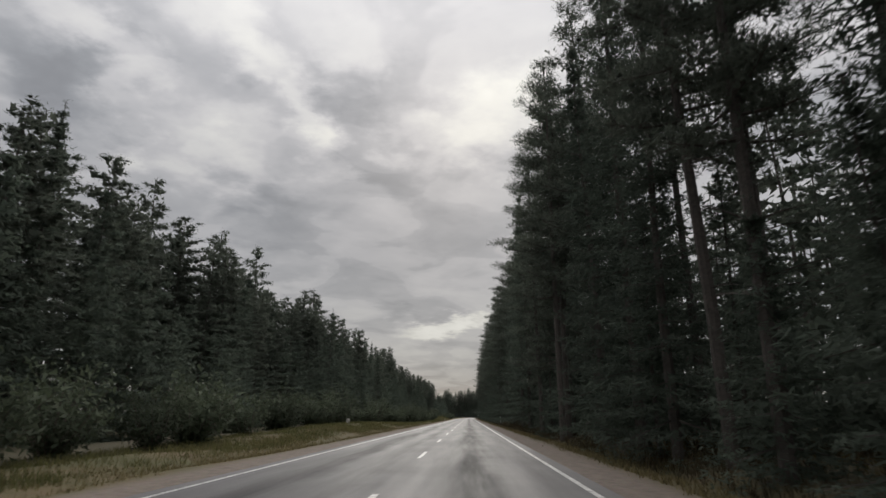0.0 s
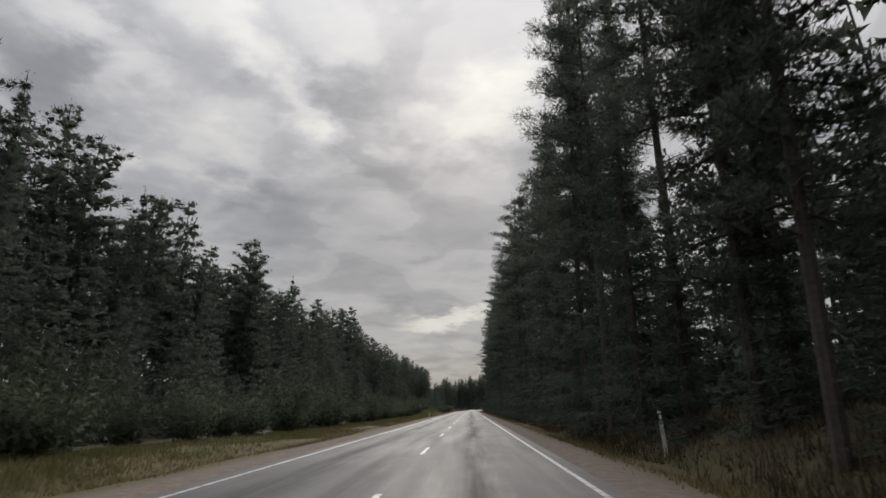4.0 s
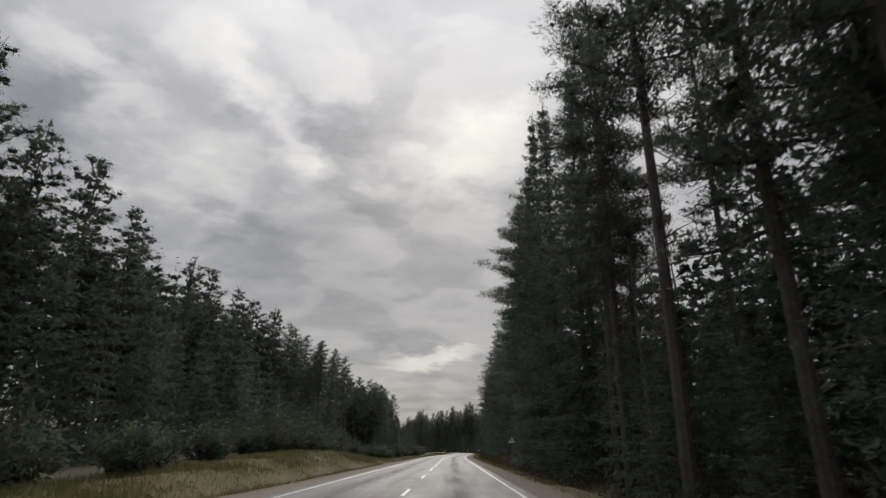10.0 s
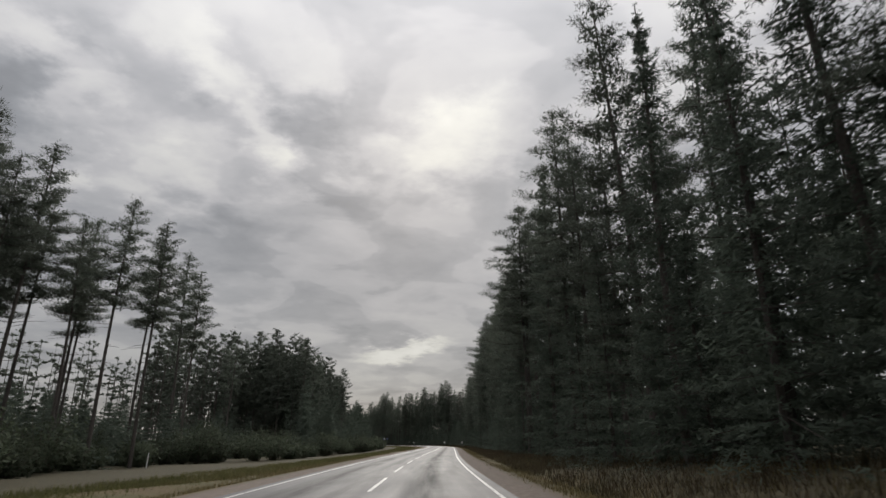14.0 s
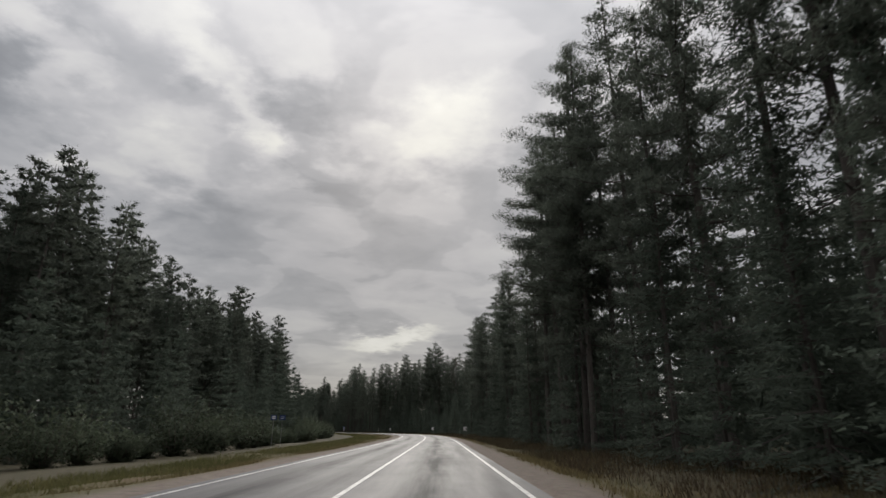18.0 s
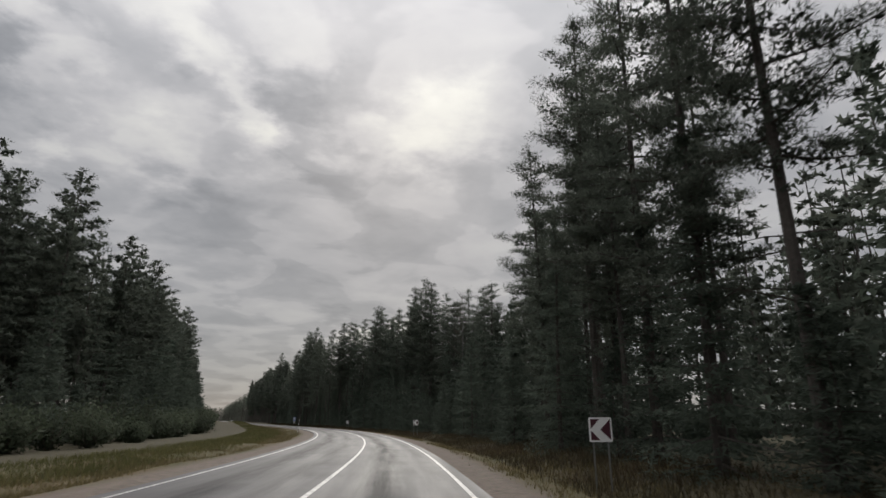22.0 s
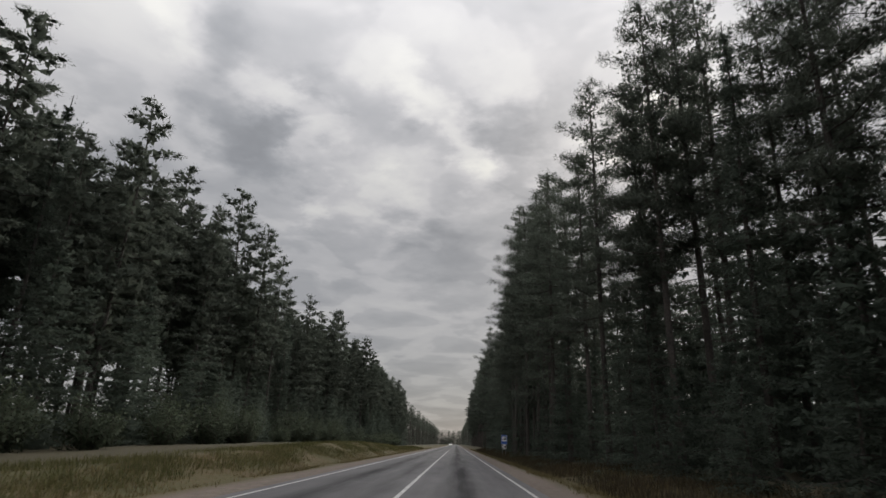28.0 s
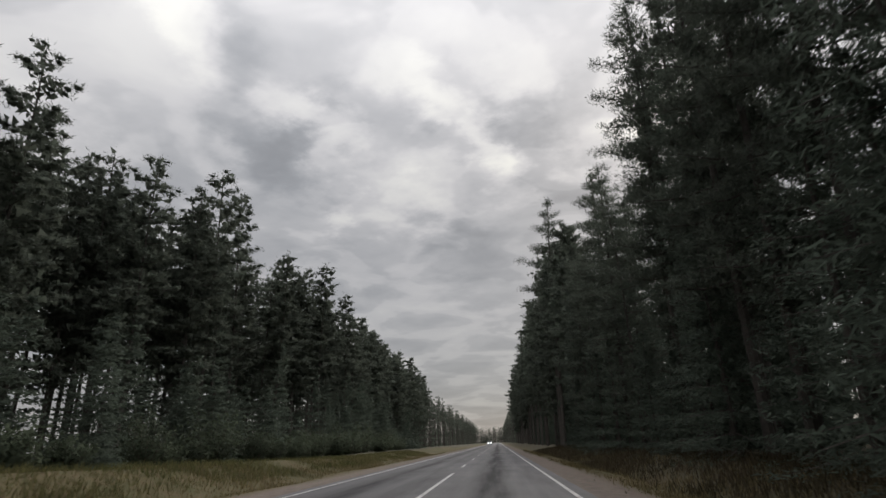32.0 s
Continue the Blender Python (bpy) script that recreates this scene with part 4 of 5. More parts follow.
# ---------------------------------------------------------------- the woods behind the edges
def stand(name, seed, long, deep, trees, tall, detail, low=0.4):
    """A block of forest: trunks in one mesh, needles in another, from the same kinds of tree made simpler."""
    rg = np.random.default_rng(seed)
    kinds = []
    for i in range(4):
        kinds.append(pine(seed * 10 + i, tall * rg.uniform(0.85, 1.05), rg.uniform(low, low + 0.22), rg.uniform(2.2, 2.9), int(15 * detail) + 3, int(5 * detail) + 2, 4, 0.36, 0, False, 0.4, 0.0, 4, 0.42))
    for i in range(2):
        kinds.append(spruce(seed * 10 + 5 + i, tall * rg.uniform(0.4, 0.7), 2.6, int(15 * detail) + 3, int(46 * detail) + 6, 0.42, 0.03, 4, False, 0.58))
    parts = [(np.concatenate(w.v), w.f, np.concatenate(g.v), g.f, np.concatenate(g.soft)) for w, g in kinds]
    wood, green = Heap(), Heap()
    for i in range(trees):
        k = rg.choice(6, p=[0.14, 0.14, 0.14, 0.14, 0.22, 0.22])
        a, sc = rg.uniform(0, 6.28), rg.uniform(0.85, 1.1)
        c, sn = math.cos(a) * sc, math.sin(a) * sc
        rot = np.array([[c, -sn, 0], [sn, c, 0], [0, 0, sc]])
        at = np.array([rg.uniform(0, deep), (i + rg.uniform(0, 1)) / trees * long, -0.25])
        wv, wf, gv, gf, gs = parts[k]
        wood.add(wv @ rot.T + at, wf)
        green.add(gv @ rot.T + at, gf, gs @ rot.T / sc)
    return wood.mesh(name + "_trunks", BARK), green.mesh(name + "_needles", NEEDLES)


def thicket(name, seed, long, deep, count):
    """A strip of undergrowth: low spruces and bushes."""
    rg = np.random.default_rng(seed)
    kinds = [shrub(seed + 1, 3.4, 1.9, 9, 44, 0.26), spruce(seed + 2, 12.0, 2.6, 17, 100, 0.2, 0.02, 4, False, 0.4), spruce(seed + 3, 6.5, 2.2, 13, 100, 0.2, 0.02, 4, False, 0.4), spruce(seed + 4, 9.5, 2.4, 16, 100, 0.2, 0.02, 4, False, 0.4)]
    parts = [(np.concatenate(g.v), g.f, np.concatenate(g.soft)) for w, g in kinds]
    green = Heap()
    for i in range(count):
        gv, gf, gs = parts[rg.choice(4, p=[0.2, 0.25, 0.25, 0.3])]
        a, sc = rg.uniform(0, 6.28), rg.uniform(0.8, 1.3)
        c, sn = math.cos(a) * sc, math.sin(a) * sc
        at = np.array([rg.uniform(0, deep), (i + rg.uniform(0, 1)) / count * long, -0.2])
        rot = np.array([[c, -sn, 0], [sn, c, 0], [0, 0, sc]])
        green.add(gv @ rot.T + at, gf, gs @ rot.T / sc)
    return green.mesh(name, SPRUCE)


BLOCK = 40.0
near_stands = [stand("stand", 3 + i, BLOCK, 18.0, 26, 24.0, 0.8) for i in range(2)]
far_stands = [stand("far_stand", 7 + i, BLOCK, 14.0, 30, 25.0, 0.36) for i in range(2)]
dense_stands = [stand("dense_stand", 13 + i, BLOCK, 9.0, 26, 23.0, 0.5, 0.08) for i in range(2)]
under = [thicket("undergrowth", 81 + 10 * i, BLOCK, 7.0, 28) for i in range(2)]


def wood_of(side):
    return tagged(new("pine_forest_" + side), "dense dark forest of Scots pine and spruce behind the verge", "forest", kind="stuff")


def lay(meshes, parent, s, off, side, tall=1.0):
    """Lays a block with its near edge off metres from the driven line."""
    x, y = spot(s, off)
    h = float(heading(s + BLOCK / 2))
    z = float(ground_z(s + BLOCK / 2, off))
    m = Matrix.Translation((x, y, z)) @ Matrix.Rotation(h, 4, "Z") @ Matrix.Diagonal((side, 1, tall, 1))
    for me in meshes:
        o = part(me.name.split(".")[0], me, parent)
        o.matrix_basis = m


right_wood, left_wood = wood_of("right"), wood_of("left")
low_right = tagged(new("undergrowth_right"), "dark young spruces and bushes under the pines", "undergrowth", kind="stuff")
low_left = tagged(new("undergrowth_left"), "dark young spruces and bushes before the pines", "undergrowth", kind="stuff")
i = 0
for s in np.arange(-60, 1700, BLOCK):
    far = s > 900
    pool = far_stands if far else near_stands
    edge = max(right_edge(s), right_edge(s + 20), right_edge(s + 40))
    if s in (140, 180):
        lay(pool[i % 2], right_wood, s, edge + 20.0, 1)
    else:
        lay(pool[i % 2], right_wood, s, edge if far else 34.0 if s == 540 else 30.0 if s == 460 else edge + 9.5, 1)
    gap = 330 < s < 415
    if not gap:
        if not 650 < s < 750:
            lay(pool[(i + 1) % 2], left_wood, s, -31.0 if far else left_edge(s + 20) - 4.5, -1, 1.1)
    if 250 < s < 520:
        lay(dense_stands[i % 2] if gap else far_stands[i % 2], left_wood, s, -78.0 if gap else -84.0, -1, 0.5 if gap else 1.0)
    if s < 900:
        lay([under[i % 2]], low_right, s, min(edge, 10.5) + 2.2, 1)
        if s in (460, 540):
            lay([under[(i + 1) % 2]], low_right, s, edge + 6.0, 1, 0.9)
        if s in (580, 620):
            lay([under[(i + 1) % 2]], low_right, s, edge + 1.0, 1, 1.2)
        if not 90 < s < 330:
            lay(dense_stands[i % 2], right_wood, s, 52.0 if s == 540 else 44.0 if s == 460 else edge + 19.0, 1)
        else:
            lay([under[(i + 1) % 2]], low_right, s, edge + 12.0, 1, 1.1)
        if gap:
            lay([under[(i + 1) % 2]], low_left, s, -36.0, -1, 0.55)
            lay([under[i % 2]], low_left, s, -31.0, -1, 0.45)
            for ahead, back in ((0, -62.0), (14, -65.0), (27, -68.0), (7, -71.0)):
                lay([under[(i + ahead) % 2]], low_left, s + ahead, back, -1, 0.8)
        else:
            if not 610 < s < 790:
                lay(dense_stands[(i + 1) % 2], left_wood, s, left_edge(s + 20) - 14.0, -1)
            lay([under[(i + 1) % 2]], low_left, s, -20.0 if s < 300 else -24.0, -1, 0.75 if 650 < s < 750 else 1.0)
            if 650 < s < 750:
                lay([under[i % 2]], low_left, s, -35.0, -1, 0.8)
    i += 1
for kind, s, off, top in BETWEEN:
    x, y = spot(s, off)
    z = float(ground_z(s, off)) - 0.12
    up = (top - z) / HEIGHT[kind]
    m = Matrix.Translation((x, y, z)) @ Matrix.Rotation(rng.uniform(0, 6.28), 4, "Z") @ Matrix.Diagonal((0.45 + 0.55 * up, 0.45 + 0.55 * up, up, 1))
    for o in kind.children:
        part("pine_" + o.name.split(".")[0], o.data, left_wood).matrix_basis = m
INNER = []
for i, (h, c, w, n) in enumerate([(25.0, 0.30, 3.6, 34), (26.0, 0.40, 3.7, 32), (23.5, 0.18, 3.5, 36), (24.5, 0.34, 3.9, 33)]):
    wood, green = pine(211 + i, h, c, w, n, 14, 5, 0.21, 0, False, 0.24, 0.0, 22, 0.5)
    INNER.append((wood.mesh("pine_trunk", BARK), green.mesh("pine_crown", NEEDLES)))
FINE = [tuple(o.data for o in k.children) for k in PINES]
# rows of pines within the woods: behind the left edge, and on both sides where the road goes on
inside = [(s, left_edge(s) - rng.uniform(3, 6)) for s in np.arange(-18, 790, 4.4) if not 330 < s < 436]
inside += [(s, -rng.uniform(30, 35)) for s in np.arange(800, 980, 5.0)] + [(s, right_edge(s) + rng.uniform(0, 2)) for s in np.arange(END, 980, 5.0)]
inside += [(s, right_edge(s) + rng.uniform(2.6, 6.5)) for s in np.arange(-10, 760, 11.0) if not (138 < s < 226 or 446 < s < 471 or 550 < s < 568)]
inside += [(s, right_edge(s) + rng.uniform(0.5, 6.0)) for s in np.concatenate([np.arange(569, 650, 3.2), np.arange(716, 800, 5.5)])]
inside += [(s, -rng.uniform(32, 38)) for s in np.arange(790, 960, 5.0)] + [(s, -rng.uniform(38, 50)) for s in np.arange(640, 770, 2.2)]
for s, off in inside:
    s += rng.uniform(-1.5, 1.5)
    x, y = spot(s, off)
    if off > 0 and s < END:
        kind = FINE[rng.randrange(5)]
    else:
        kind = INNER[rng.randrange(4) if not (640 < s < 770 and off < 0) else rng.choice((1, 3))]
    z = rng.uniform(0.80, 0.97) * (left_top(s) if off < 0 else right_top(s)) / 24.7
    m = Matrix.Translation((x, y, float(ground_z(s, off)) - 0.12)) @ Matrix.Rotation(rng.uniform(0, 6.28), 4, "Z") @ Matrix.Scale(z, 4)
    for me in kind:
        part("pine_" + me.name.split(".")[0].replace("pine_", ""), me, left_wood if off < 0 else right_wood).matrix_basis = m
for k, (s, off) in enumerate([(1690, -50), (1690, -20), (1690, 10), (1690, 40), (1712, -60), (1712, -28), (1712, 0), (1712, 30), (1730, -45), (1730, -8), (1730, 20), (1742, -30), (1742, 5)]):
    x, y = spot(s, off)
    m = Matrix.Translation((x, y, 0)) @ Matrix.Rotation(float(heading(1730)) - radians(90), 4, "Z")
    for me in dense_stands[k % 2]:
        part(me.name.split(".")[0], me, right_wood).matrix_basis = m


# ---------------------------------------------------------------- signs and posts
def plate(points, y0, y1):
    """A flat plate cut to an outline in x and z, from y0 to y1."""
    h = Heap()
    n = len(points)
    h.add([(x, y0, z) for x, z in points] + [(x, y1, z) for x, z in points],
          [tuple(range(n)), tuple(range(2 * n - 1, n - 1, -1))] + [(i + n, (i + 1) % n + n, (i + 1) % n, i) for i in range(n)])
    return h


def rounded(w, h, r, zc, k=4):
    pts = []
    for cx, cz, a0 in ((w / 2 - r, h / 2 - r, 0), (-w / 2 + r, h / 2 - r, 90), (-w / 2 + r, -h / 2 + r, 180), (w / 2 - r, -h / 2 + r, 270)):
        for i in range(k + 1):
            a = radians(a0 + 90 * i / k)
            pts.append((cx + r * math.cos(a), zc + cz + r * math.sin(a)))
    return pts


def pole(parent, x, top, r=0.03, mat=STEEL, y=0.05, name="post"):
    h = Heap()
    h.tube([(x, y, -0.4), (x, y, top)], [r, r], 10)
    return part(name, h.mesh(name, mat), parent, "thin grey galvanised post")


def set_up(top, s, off, turn=0.0, lean=0.0):
    x, y = spot(s, off)
    top.matrix_basis = Matrix.Translation((x, y, float(ground_z(s, off)))) @ Matrix.Rotation(float(heading(s)) + radians(turn), 4, "Z") @ Matrix.Rotation(radians(lean), 4, "Y")


def chevron_face(parent, zc, w):
    """White bordered plate with a dark ground and a white arrowhead that points left."""
    back = part("plate", plate(rounded(w, w, 0.03, zc), 0.0, 0.02).mesh("plate", WHITE), parent, "white sign plate")
    q = w / 2 - 0.045
    a, b = zc + q, zc - q
    for pts in ([(-q, a), (-q + q * 0.92, a), (-q, zc + q * 0.08)], [(-q, zc - q * 0.08), (-q + q * 0.92, b), (-q, b)], [(q, a), (q, b), (q - q * 1.02, zc)]):
        part("dark_field", plate(pts, -0.006, -0.001).mesh("dark_field", MAROON), back, "dark red triangle")
    return back


def chevron_sign(s, off, zc, w=0.62, turn=0.0, lean=0.0):
    top = tagged(new("chevron_sign"), "square white and dark red bend marker on two thin posts", "road sign", "bend marker signs")
    chevron_face(top, zc, w)
    for x in (-0.2, 0.2):
        pole(top, x, zc + w / 2 - 0.03, 0.022)
    set_up(top, s, off, turn, lean)
    return top


chevron_sign(499.5, 5.85, 1.55, lean=-1)
chevron_sign(554, 6.3, 1.62, turn=4)
chevron_sign(614.5, 6.4, 1.55, turn=5, lean=-3)


def warning_sign(s, off, zc):
    top = tagged(new("warning_sign"), "white warning triangle with red border and a bend arrow", "road sign")
    r = 0.9
    tri = lambda k, z0: [(-r / 2 * k, z0 - 0.26 * k), (r / 2 * k, z0 - 0.26 * k), (0, z0 + 0.52 * k)]
    back = part("plate", plate(tri(1.0, zc), 0.0, 0.02).mesh("plate", RED), top, "red triangular plate")
    part("face", plate(tri(0.91, zc), -0.006, -0.001).mesh("face", WHITE), back, "white face")
    h = Heap()
    line = [(0.1, -0.19), (0.1, 0.0), (0.04, 0.1), (-0.08, 0.17)]
    for (x0, z0), (x1, z1) in zip(line, line[1:]):
        d = Vector((x1 - x0, z1 - z0)).normalized() * 0.035
        h.add([(x0 - d.y, -0.012, zc + z0 + d.x), (x1 - d.y, -0.012, zc + z1 + d.x), (x1 + d.y, -0.012, zc + z1 - d.x), (x0 + d.y, -0.012, zc + z0 - d.x)], [(3, 2, 1, 0)])
    h.add([(-0.05, -0.012, zc + 0.26), (-0.17, -0.012, zc + 0.19), (-0.05, -0.012, zc + 0.09)], [(0, 1, 2)])
    part("bend_arrow", h.mesh("bend_arrow", BLACK), back, "black arrow that bends to the left")
    pole(top, 0.0, zc + 0.2, 0.03)
    set_up(top, s, off, -6, 2)


warning_sign(293, 7.05, 1.98)


def picnic_sign(s, off):
    """Blue rest-area sign with a fir and a table, above a bend marker."""
    top = tagged(new("rest_area_sign"), "blue rest area sign with black fir above small bend marker", "road sign")
    zc = 1.95
    back = part("plate", plate(rounded(0.78, 1.12, 0.05, zc), 0.0, 0.02).mesh("plate", BLUE), top, "blue sign plate")
    part("border", plate(rounded(0.74, 1.08, 0.04, zc), -0.004, -0.001).mesh("border", WHITE), back, "thin white border")
    part("blue_field", plate(rounded(0.70, 1.04, 0.035, zc), -0.008, -0.005).mesh("blue_field", BLUE), back)
    part("white_square", plate(rounded(0.58, 0.58, 0.02, zc + 0.08), -0.012, -0.009).mesh("white_square", WHITE), back, "white square")
    h = Heap()
    for z0, z1, w in ((-0.12, 0.02, 0.15), (-0.02, 0.12, 0.12), (0.08, 0.24, 0.085)):
        h.add([(0.1 - w, -0.015, zc + 0.08 + z0), (0.1 + w, -0.015, zc + 0.08 + z0), (0.1, -0.015, zc + 0.08 + z1)], [(0, 1, 2)])
    h.add([(0.075, -0.015, zc - 0.14), (0.125, -0.015, zc - 0.14), (0.125, -0.015, zc - 0.03), (0.075, -0.015, zc - 0.03)], [(0, 1, 2, 3)])
    part("fir", h.mesh("fir", BLACK), back, "black fir tree")
    h = Heap()
    for x0, z0, x1, z1 in ((-0.2, -0.06, -0.07, -0.035), (-0.19, -0.14, -0.17, -0.06), (-0.1, -0.14, -0.08, -0.06)):
        h.add([(x0, -0.015, zc + 0.08 + z0), (x1, -0.015, zc + 0.08 + z0), (x1, -0.015, zc + 0.08 + z1), (x0, -0.015, zc + 0.08 + z1)], [(0, 1, 2, 3)])
    part("table", h.mesh("table", BLACK), back, "black picnic table")
    chevron_face(top, 1.10, 0.55)
    for x in (-0.2, 0.2):
        pole(top, x, zc + 0.5, 0.025)
    set_up(top, s, off, 2, 1)
    top.scale = (1.1, 1.1, 1.1)


picnic_sign(699.5, 6.5)


def marker_post(s, off, tall=1.0, lean=0.0, label="slim white plastic delineator post with a black band"):
    """A slim road marker with a slanted top, a dark band and a reflector."""
    top = tagged(new("delineator_post"), label, "road post", "delineator posts")
    h = Heap()
    h.box((-0.05, -0.03, -0.2), (0.05, 0.03, tall - 0.28))
    part("shaft", h.mesh("shaft", POSTW), top)
    h = Heap()
    h.box((-0.051, -0.031, tall - 0.28), (0.051, 0.031, tall - 0.08))
    part("band", h.mesh("band", POSTB), top, "black band")
    h = Heap()
    h.add([(-0.05, -0.03, tall - 0.08), (0.05, -0.03, tall - 0.08), (0.05, 0.03, tall - 0.08), (-0.05, 0.03, tall - 0.08),
           (-0.05, -0.03, tall), (0.05, -0.03, tall - 0.03), (0.05, 0.03, tall - 0.03), (-0.05, 0.03, tall)],
          [(3, 2, 1, 0), (4, 5, 6, 7), (0, 1, 5, 4), (1, 2, 6, 5), (2, 3, 7, 6), (3, 0, 4, 7)])
    part("cap", h.mesh("cap", POSTW), top)
    h = Heap()
    h.box((-0.03, -0.036, tall - 0.24), (0.03, -0.032, tall - 0.12))
    part("reflector", h.mesh("reflector", WHITE), top, "small pale reflector")
    set_up(top, s, off, 0, lean)


def marker_stone(s, off):
    """A short square concrete post with a bevelled top."""
    top = tagged(new("marker_stone"), "short weathered pale concrete marker post in the grass", "marker post")
    h = Heap()
    w, d = 0.17, 0.13
    ring = lambda k, z: [(-w * k, -d * k, z), (w * k, -d * k, z), (w * k, d * k, z), (-w * k, d * k, z)]
    h.add(ring(1.05, -0.3) + ring(1.0, 0.5) + ring(0.8, 0.6),
          [(0, 1, 5, 4), (1, 2, 6, 5), (2, 3, 7, 6), (3, 0, 4, 7), (4, 5, 9, 8), (5, 6, 10, 9), (6, 7, 11, 10), (7, 4, 8, 11), (8, 9, 10, 11)])
    part("stone", h.mesh("stone", CONCRETE), top)
    set_up(top, s, off, 6, 3)


CONCRETE = simple("weathered_concrete", (0.26, 0.25, 0.23), (0.46, 0.45, 0.42), 9.0, 0.9, 0.2, 0.4)
marker_stone(64, -13.0)
marker_post(106, 5.7, 1.35, -4, "leaning slim white roadside post in the grass")
marker_post(206, -8.2, 1.0, 3)
marker_post(365, -27, 1.35, 2)


def striped_pole(s, off, tall):
    top = tagged(new("snow_pole"), "thin pole with black and white bands in the verge", "road post")
    n = 8
    for i in range(n):
        a = 0.0 if i else -0.3
        lo, hi = (tall * i / n) + a, tall * (i + 1) / n
        h = Heap()
        h.tube([(0, 0, lo), (0, 0, hi)], [0.038, 0.038], 10)
        part("white_band" if i % 2 else "black_band", h.mesh("band", POSTW if i % 2 else POSTB), top)
    set_up(top, s, off, 0, 3)


striped_pole(562, -7.3, 1.75)


def route_sign(s, off):
    """Two small blue plates side by side on thin posts, with pale marks that cannot be read."""
    top = tagged(new("route_sign"), "two small blue plates with pale marks on thin posts", "road sign")
    for x, pale in ((-0.4, 0.09), (0.36, 0.03)):
        shape = [(x + a, z) for a, z in rounded(0.5, 0.42, 0.03, 2.75)]
        back = part("plate", plate(shape, 0.0, 0.02).mesh("plate", DIM_BLUE), top, "small faded blue sign plate")
        for dz in (0.07, -0.07):
            bar = [(x - 0.15, 2.75 + dz - pale / 2), (x + 0.15, 2.75 + dz - pale / 2), (x + 0.15, 2.75 + dz + pale / 2), (x - 0.15, 2.75 + dz + pale / 2)]
            part("pale_bar", plate(bar, -0.006, -0.001).mesh("pale_bar", POSTW), back, "white bar")
        pole(top, x, 2.9, 0.02)
    set_up(top, s, off, 8, 1)


route_sign(449, -14)


def marker_board(s, off):
    top = tagged(new("marker_board"), "small white board on a wooden stake before the bushes", "sign")
    h = Heap()
    h.box((-0.16, -0.02, 2.0), (0.16, 0.0, 2.9))
    part("board", h.mesh("board", POSTW), top, "white board")
    h = Heap()
    h.tube([(0, 0.05, -0.3), (0, 0.05, 2.8)], [0.05, 0.045], 8)
    part("stake", h.mesh("stake", BARK), top, "weathered wooden stake")
    set_up(top, s, off, 0, 4)


marker_board(428, -31.5)


# ---------------------------------------------------------------- an oncoming car far down the road
def far_car(s, off):
    paint = simple("car_paint", (0.30, 0.31, 0.33), (0.36, 0.37, 0.39), 8.0, 0.3, 0.5)
    glass = simple("car_glass", (0.02, 0.022, 0.025), (0.03, 0.033, 0.037), 8.0, 0.1, 0.6)
    tyre = simple("tyre", (0.02, 0.02, 0.02), (0.035, 0.035, 0.035), 9.0, 0.9, 0.2)
    lamp, _, lb = material("headlight", 0.2, 0.5)
    lb.inputs["Base Color"].default_value = (0.9, 0.9, 0.85, 1)
    lb.inputs["Emission Color"].default_value = (1.0, 0.96, 0.88, 1)
    lb.inputs["Emission Strength"].default_value = 12.0
    car = tagged(new("car"), "grey car with its headlights on, far down the road", "car")
    prof = [(-2.1, 0.3), (2.0, 0.3), (2.15, 0.55), (2.05, 0.9), (1.1, 0.98), (0.35, 1.42), (-1.3, 1.45), (-2.0, 1.0), (-2.15, 0.7)]
    h = Heap()
    n = len(prof)
    ring = [(-0.86, 1.0), (-0.72, 1.0), (0.72, 1.0), (0.86, 1.0)]
    verts = []
    for x, k in ring:
        for yy, zz in prof:
            inset = 0.0 if abs(x) < 0.8 else 0.04
            verts.append((x, -yy * (1 - inset), 0.3 + (zz - 0.3) * (1 - inset)))
    faces = [tuple(range(n)), tuple(range(4 * n - 1, 3 * n - 1, -1))]
    for r in range(3):
        faces += [(r * n + i, (r + 1) * n + i, (r + 1) * n + (i + 1) % n, r * n + (i + 1) % n) for i in range(n)]
    h.add(verts, faces)
    part("body", h.mesh("body", paint), car)
    h = Heap()
    h.add([(-0.68, -1.07, 1.02), (0.68, -1.07, 1.02), (0.6, -0.42, 1.41), (-0.6, -0.42, 1.41)], [(0, 1, 2, 3)])
    part("windscreen", h.mesh("windscreen", glass), car, "dark windscreen")
    for x in (-0.8, 0.8):
        for yy in (-1.35, 1.3):
            h = Heap()
            h.tube([(x - 0.1, yy, 0.31), (x + 0.1, yy, 0.31)], [0.31, 0.31], 14)
            part("wheel", h.mesh("wheel", tyre), car)
    for x in (-0.6, 0.6):
        h = Heap()
        h.box((x - 0.14, -2.2, 0.62), (x + 0.14, -2.05, 0.78))
        part("headlight", h.mesh("headlight", lamp), car, "lit headlight")
    x, y = spot(s, off)
    car.matrix_basis = Matrix.Translation((x, y, 0.0)) @ Matrix.Rotation(float(heading(s)), 4, "Z")


far_car(960, MID - 1.75)


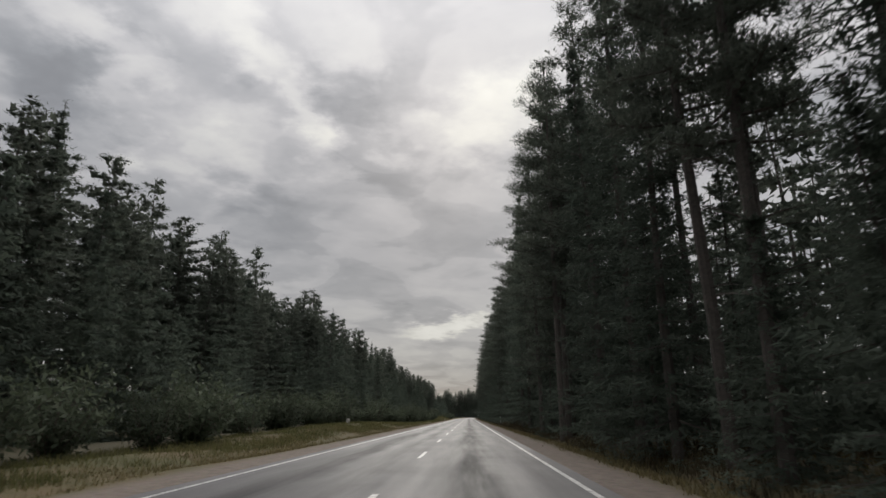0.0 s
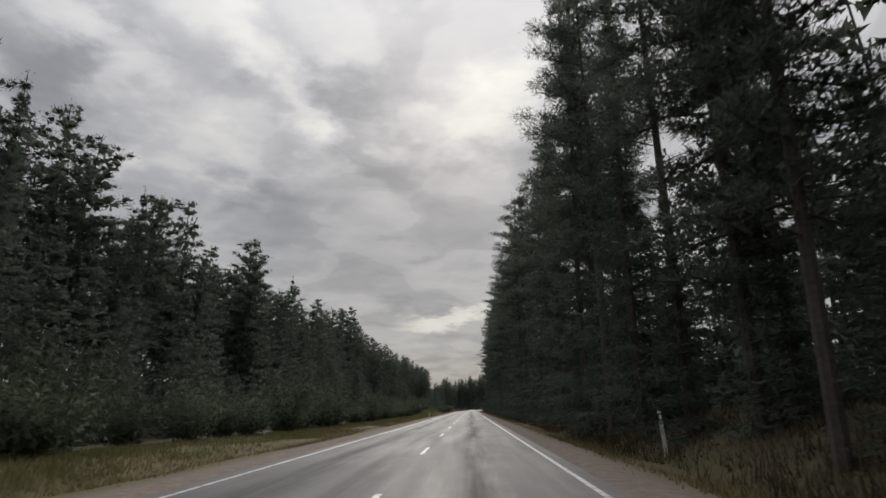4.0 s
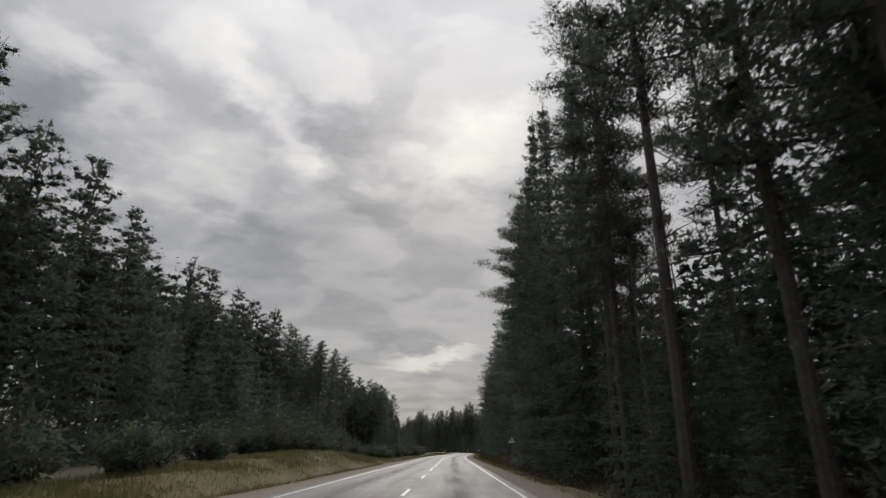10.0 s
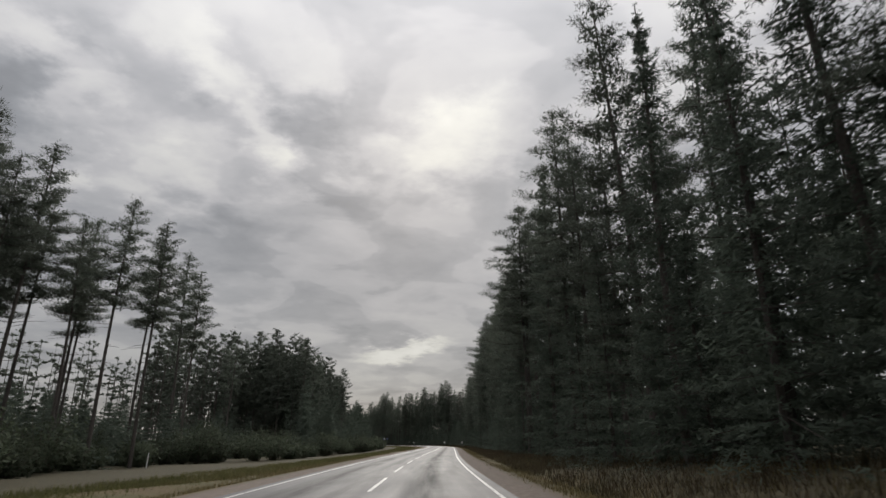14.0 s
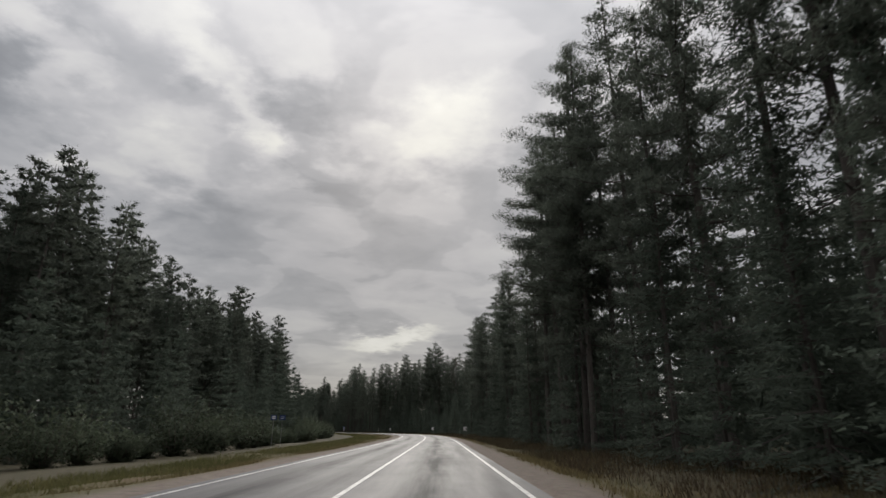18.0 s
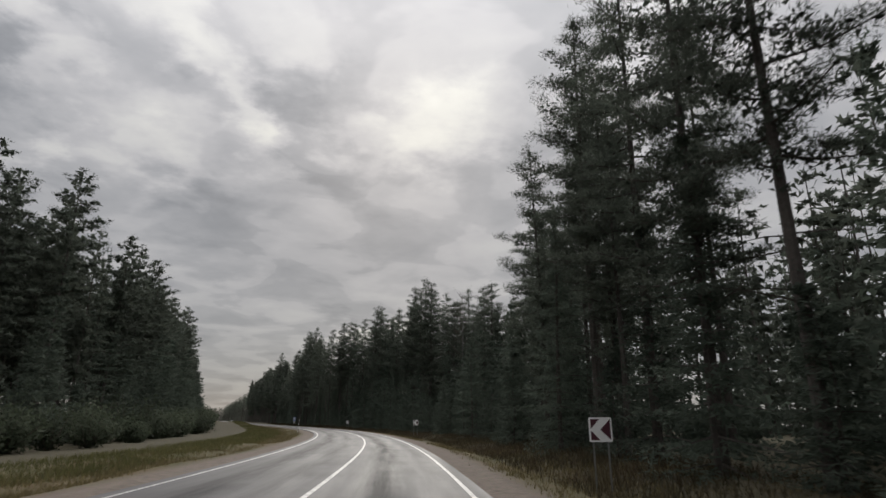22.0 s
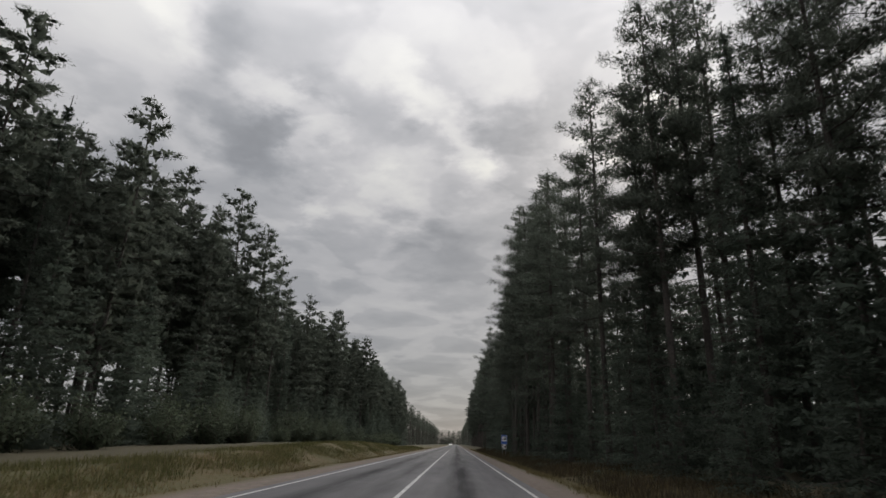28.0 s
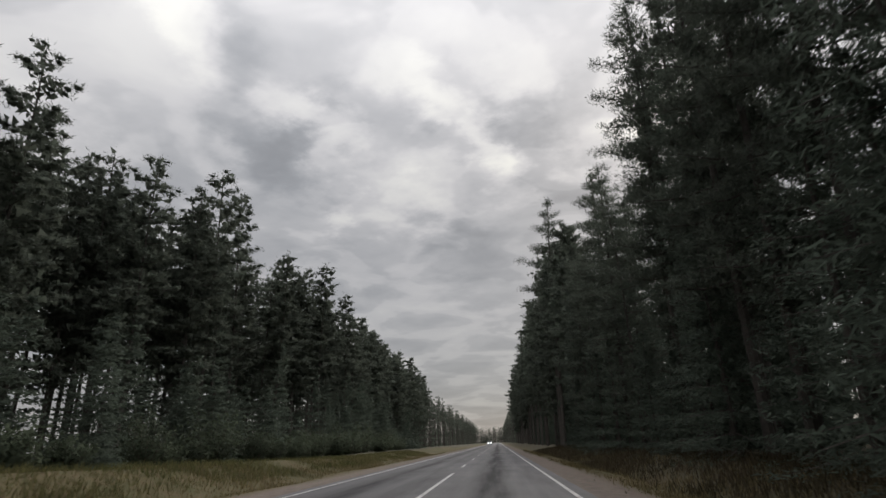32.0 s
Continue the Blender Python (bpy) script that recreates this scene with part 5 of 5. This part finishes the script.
# ---------------------------------------------------------------- grass of the verges
def grass_patch(seed, count, deep, tall=1.0):
    rg = np.random.default_rng(seed)
    h = Heap()
    at = np.stack([rg.uniform(0, deep, count), rg.uniform(0, 40, count)], -1)
    clump = np.array([noise.noise((a * 0.5, b * 0.25, seed)) for a, b in at])
    at = at[clump > -0.3 + 0.15 * rg.normal(size=len(at))]
    v = []
    for x, y in at:
        for k in range(6):
            a = rg.uniform(0, 6.28)
            w, t = rg.uniform(0.010, 0.024), rg.uniform(0.06, 0.22) * tall
            dx, dy = math.cos(a), math.sin(a)
            bx, by = x + rg.normal() * 0.22, y + rg.normal() * 0.22
            v.append([(bx - dy * w, by + dx * w, 0), (bx + dy * w, by - dx * w, 0), (bx + dx * t * 0.5, by + dy * t * 0.5, t)])
    v = np.array(v).reshape(-1, 3)
    h.add(v, [(3 * i, 3 * i + 1, 3 * i + 2) for i in range(len(v) // 3)])
    return np.concatenate(h.v), h.f


def grass_strip(name, sides, step, seed, mat, words, tall=1.0, count=2400):
    """Tufts on both verges, set down on the real ground."""
    base = [grass_patch(seed + i, count, 5.0, tall) for i in range(3)]
    vs, fs, n = [], [], 0
    for k, s in enumerate(np.arange(-10, 770, step)):
        v, f = base[k % 3]
        for off in sides:
            o = off + v[:, 0] * (1 if off > 0 else -1)
            ss = s + v[:, 1]
            x, y = spot(ss, o)
            z = ground_z(ss, o) + v[:, 2] - 0.03
            vs.append(np.stack([x, y, z], -1))
            fs.extend([(a + n, b + n, c + n) for a, b, c in f])
            n += len(v)
    me = bpy.data.meshes.new(name)
    me.from_pydata(np.concatenate(vs).tolist(), [], fs)
    me.materials.append(mat)
    return tagged(new(name, me), words, "grass", kind="stuff")


OLIVE = simple("olive_grass", (0.062, 0.070, 0.026), (0.125, 0.115, 0.052), 0.8, 0.9, 0.15, island=0.3, thin=0.45)
grass_strip("verge_grass_right", [3.9], 40, 91, GRASS, "dry yellow-brown roadside grass tufts on the verge")
grass_strip("verge_grass_left", [-7.2], 40, 95, GRASS, "dry yellow-brown roadside grass tufts beside the shoulder")
grass_strip("meadow_grass_left", [-9.6], 40, 99, OLIVE, "olive green autumn grass on the wide verge", 1.7)
HEATH = simple("bank_heath", (0.036, 0.036, 0.020), (0.085, 0.062, 0.040), 1.2, 0.9, 0.12, island=0.35, thin=0.4)
grass_strip("bank_heath_right", [5.3], 40, 103, HEATH, "low brown and dull green heath on the bank before the trees", 2.4, 2000)
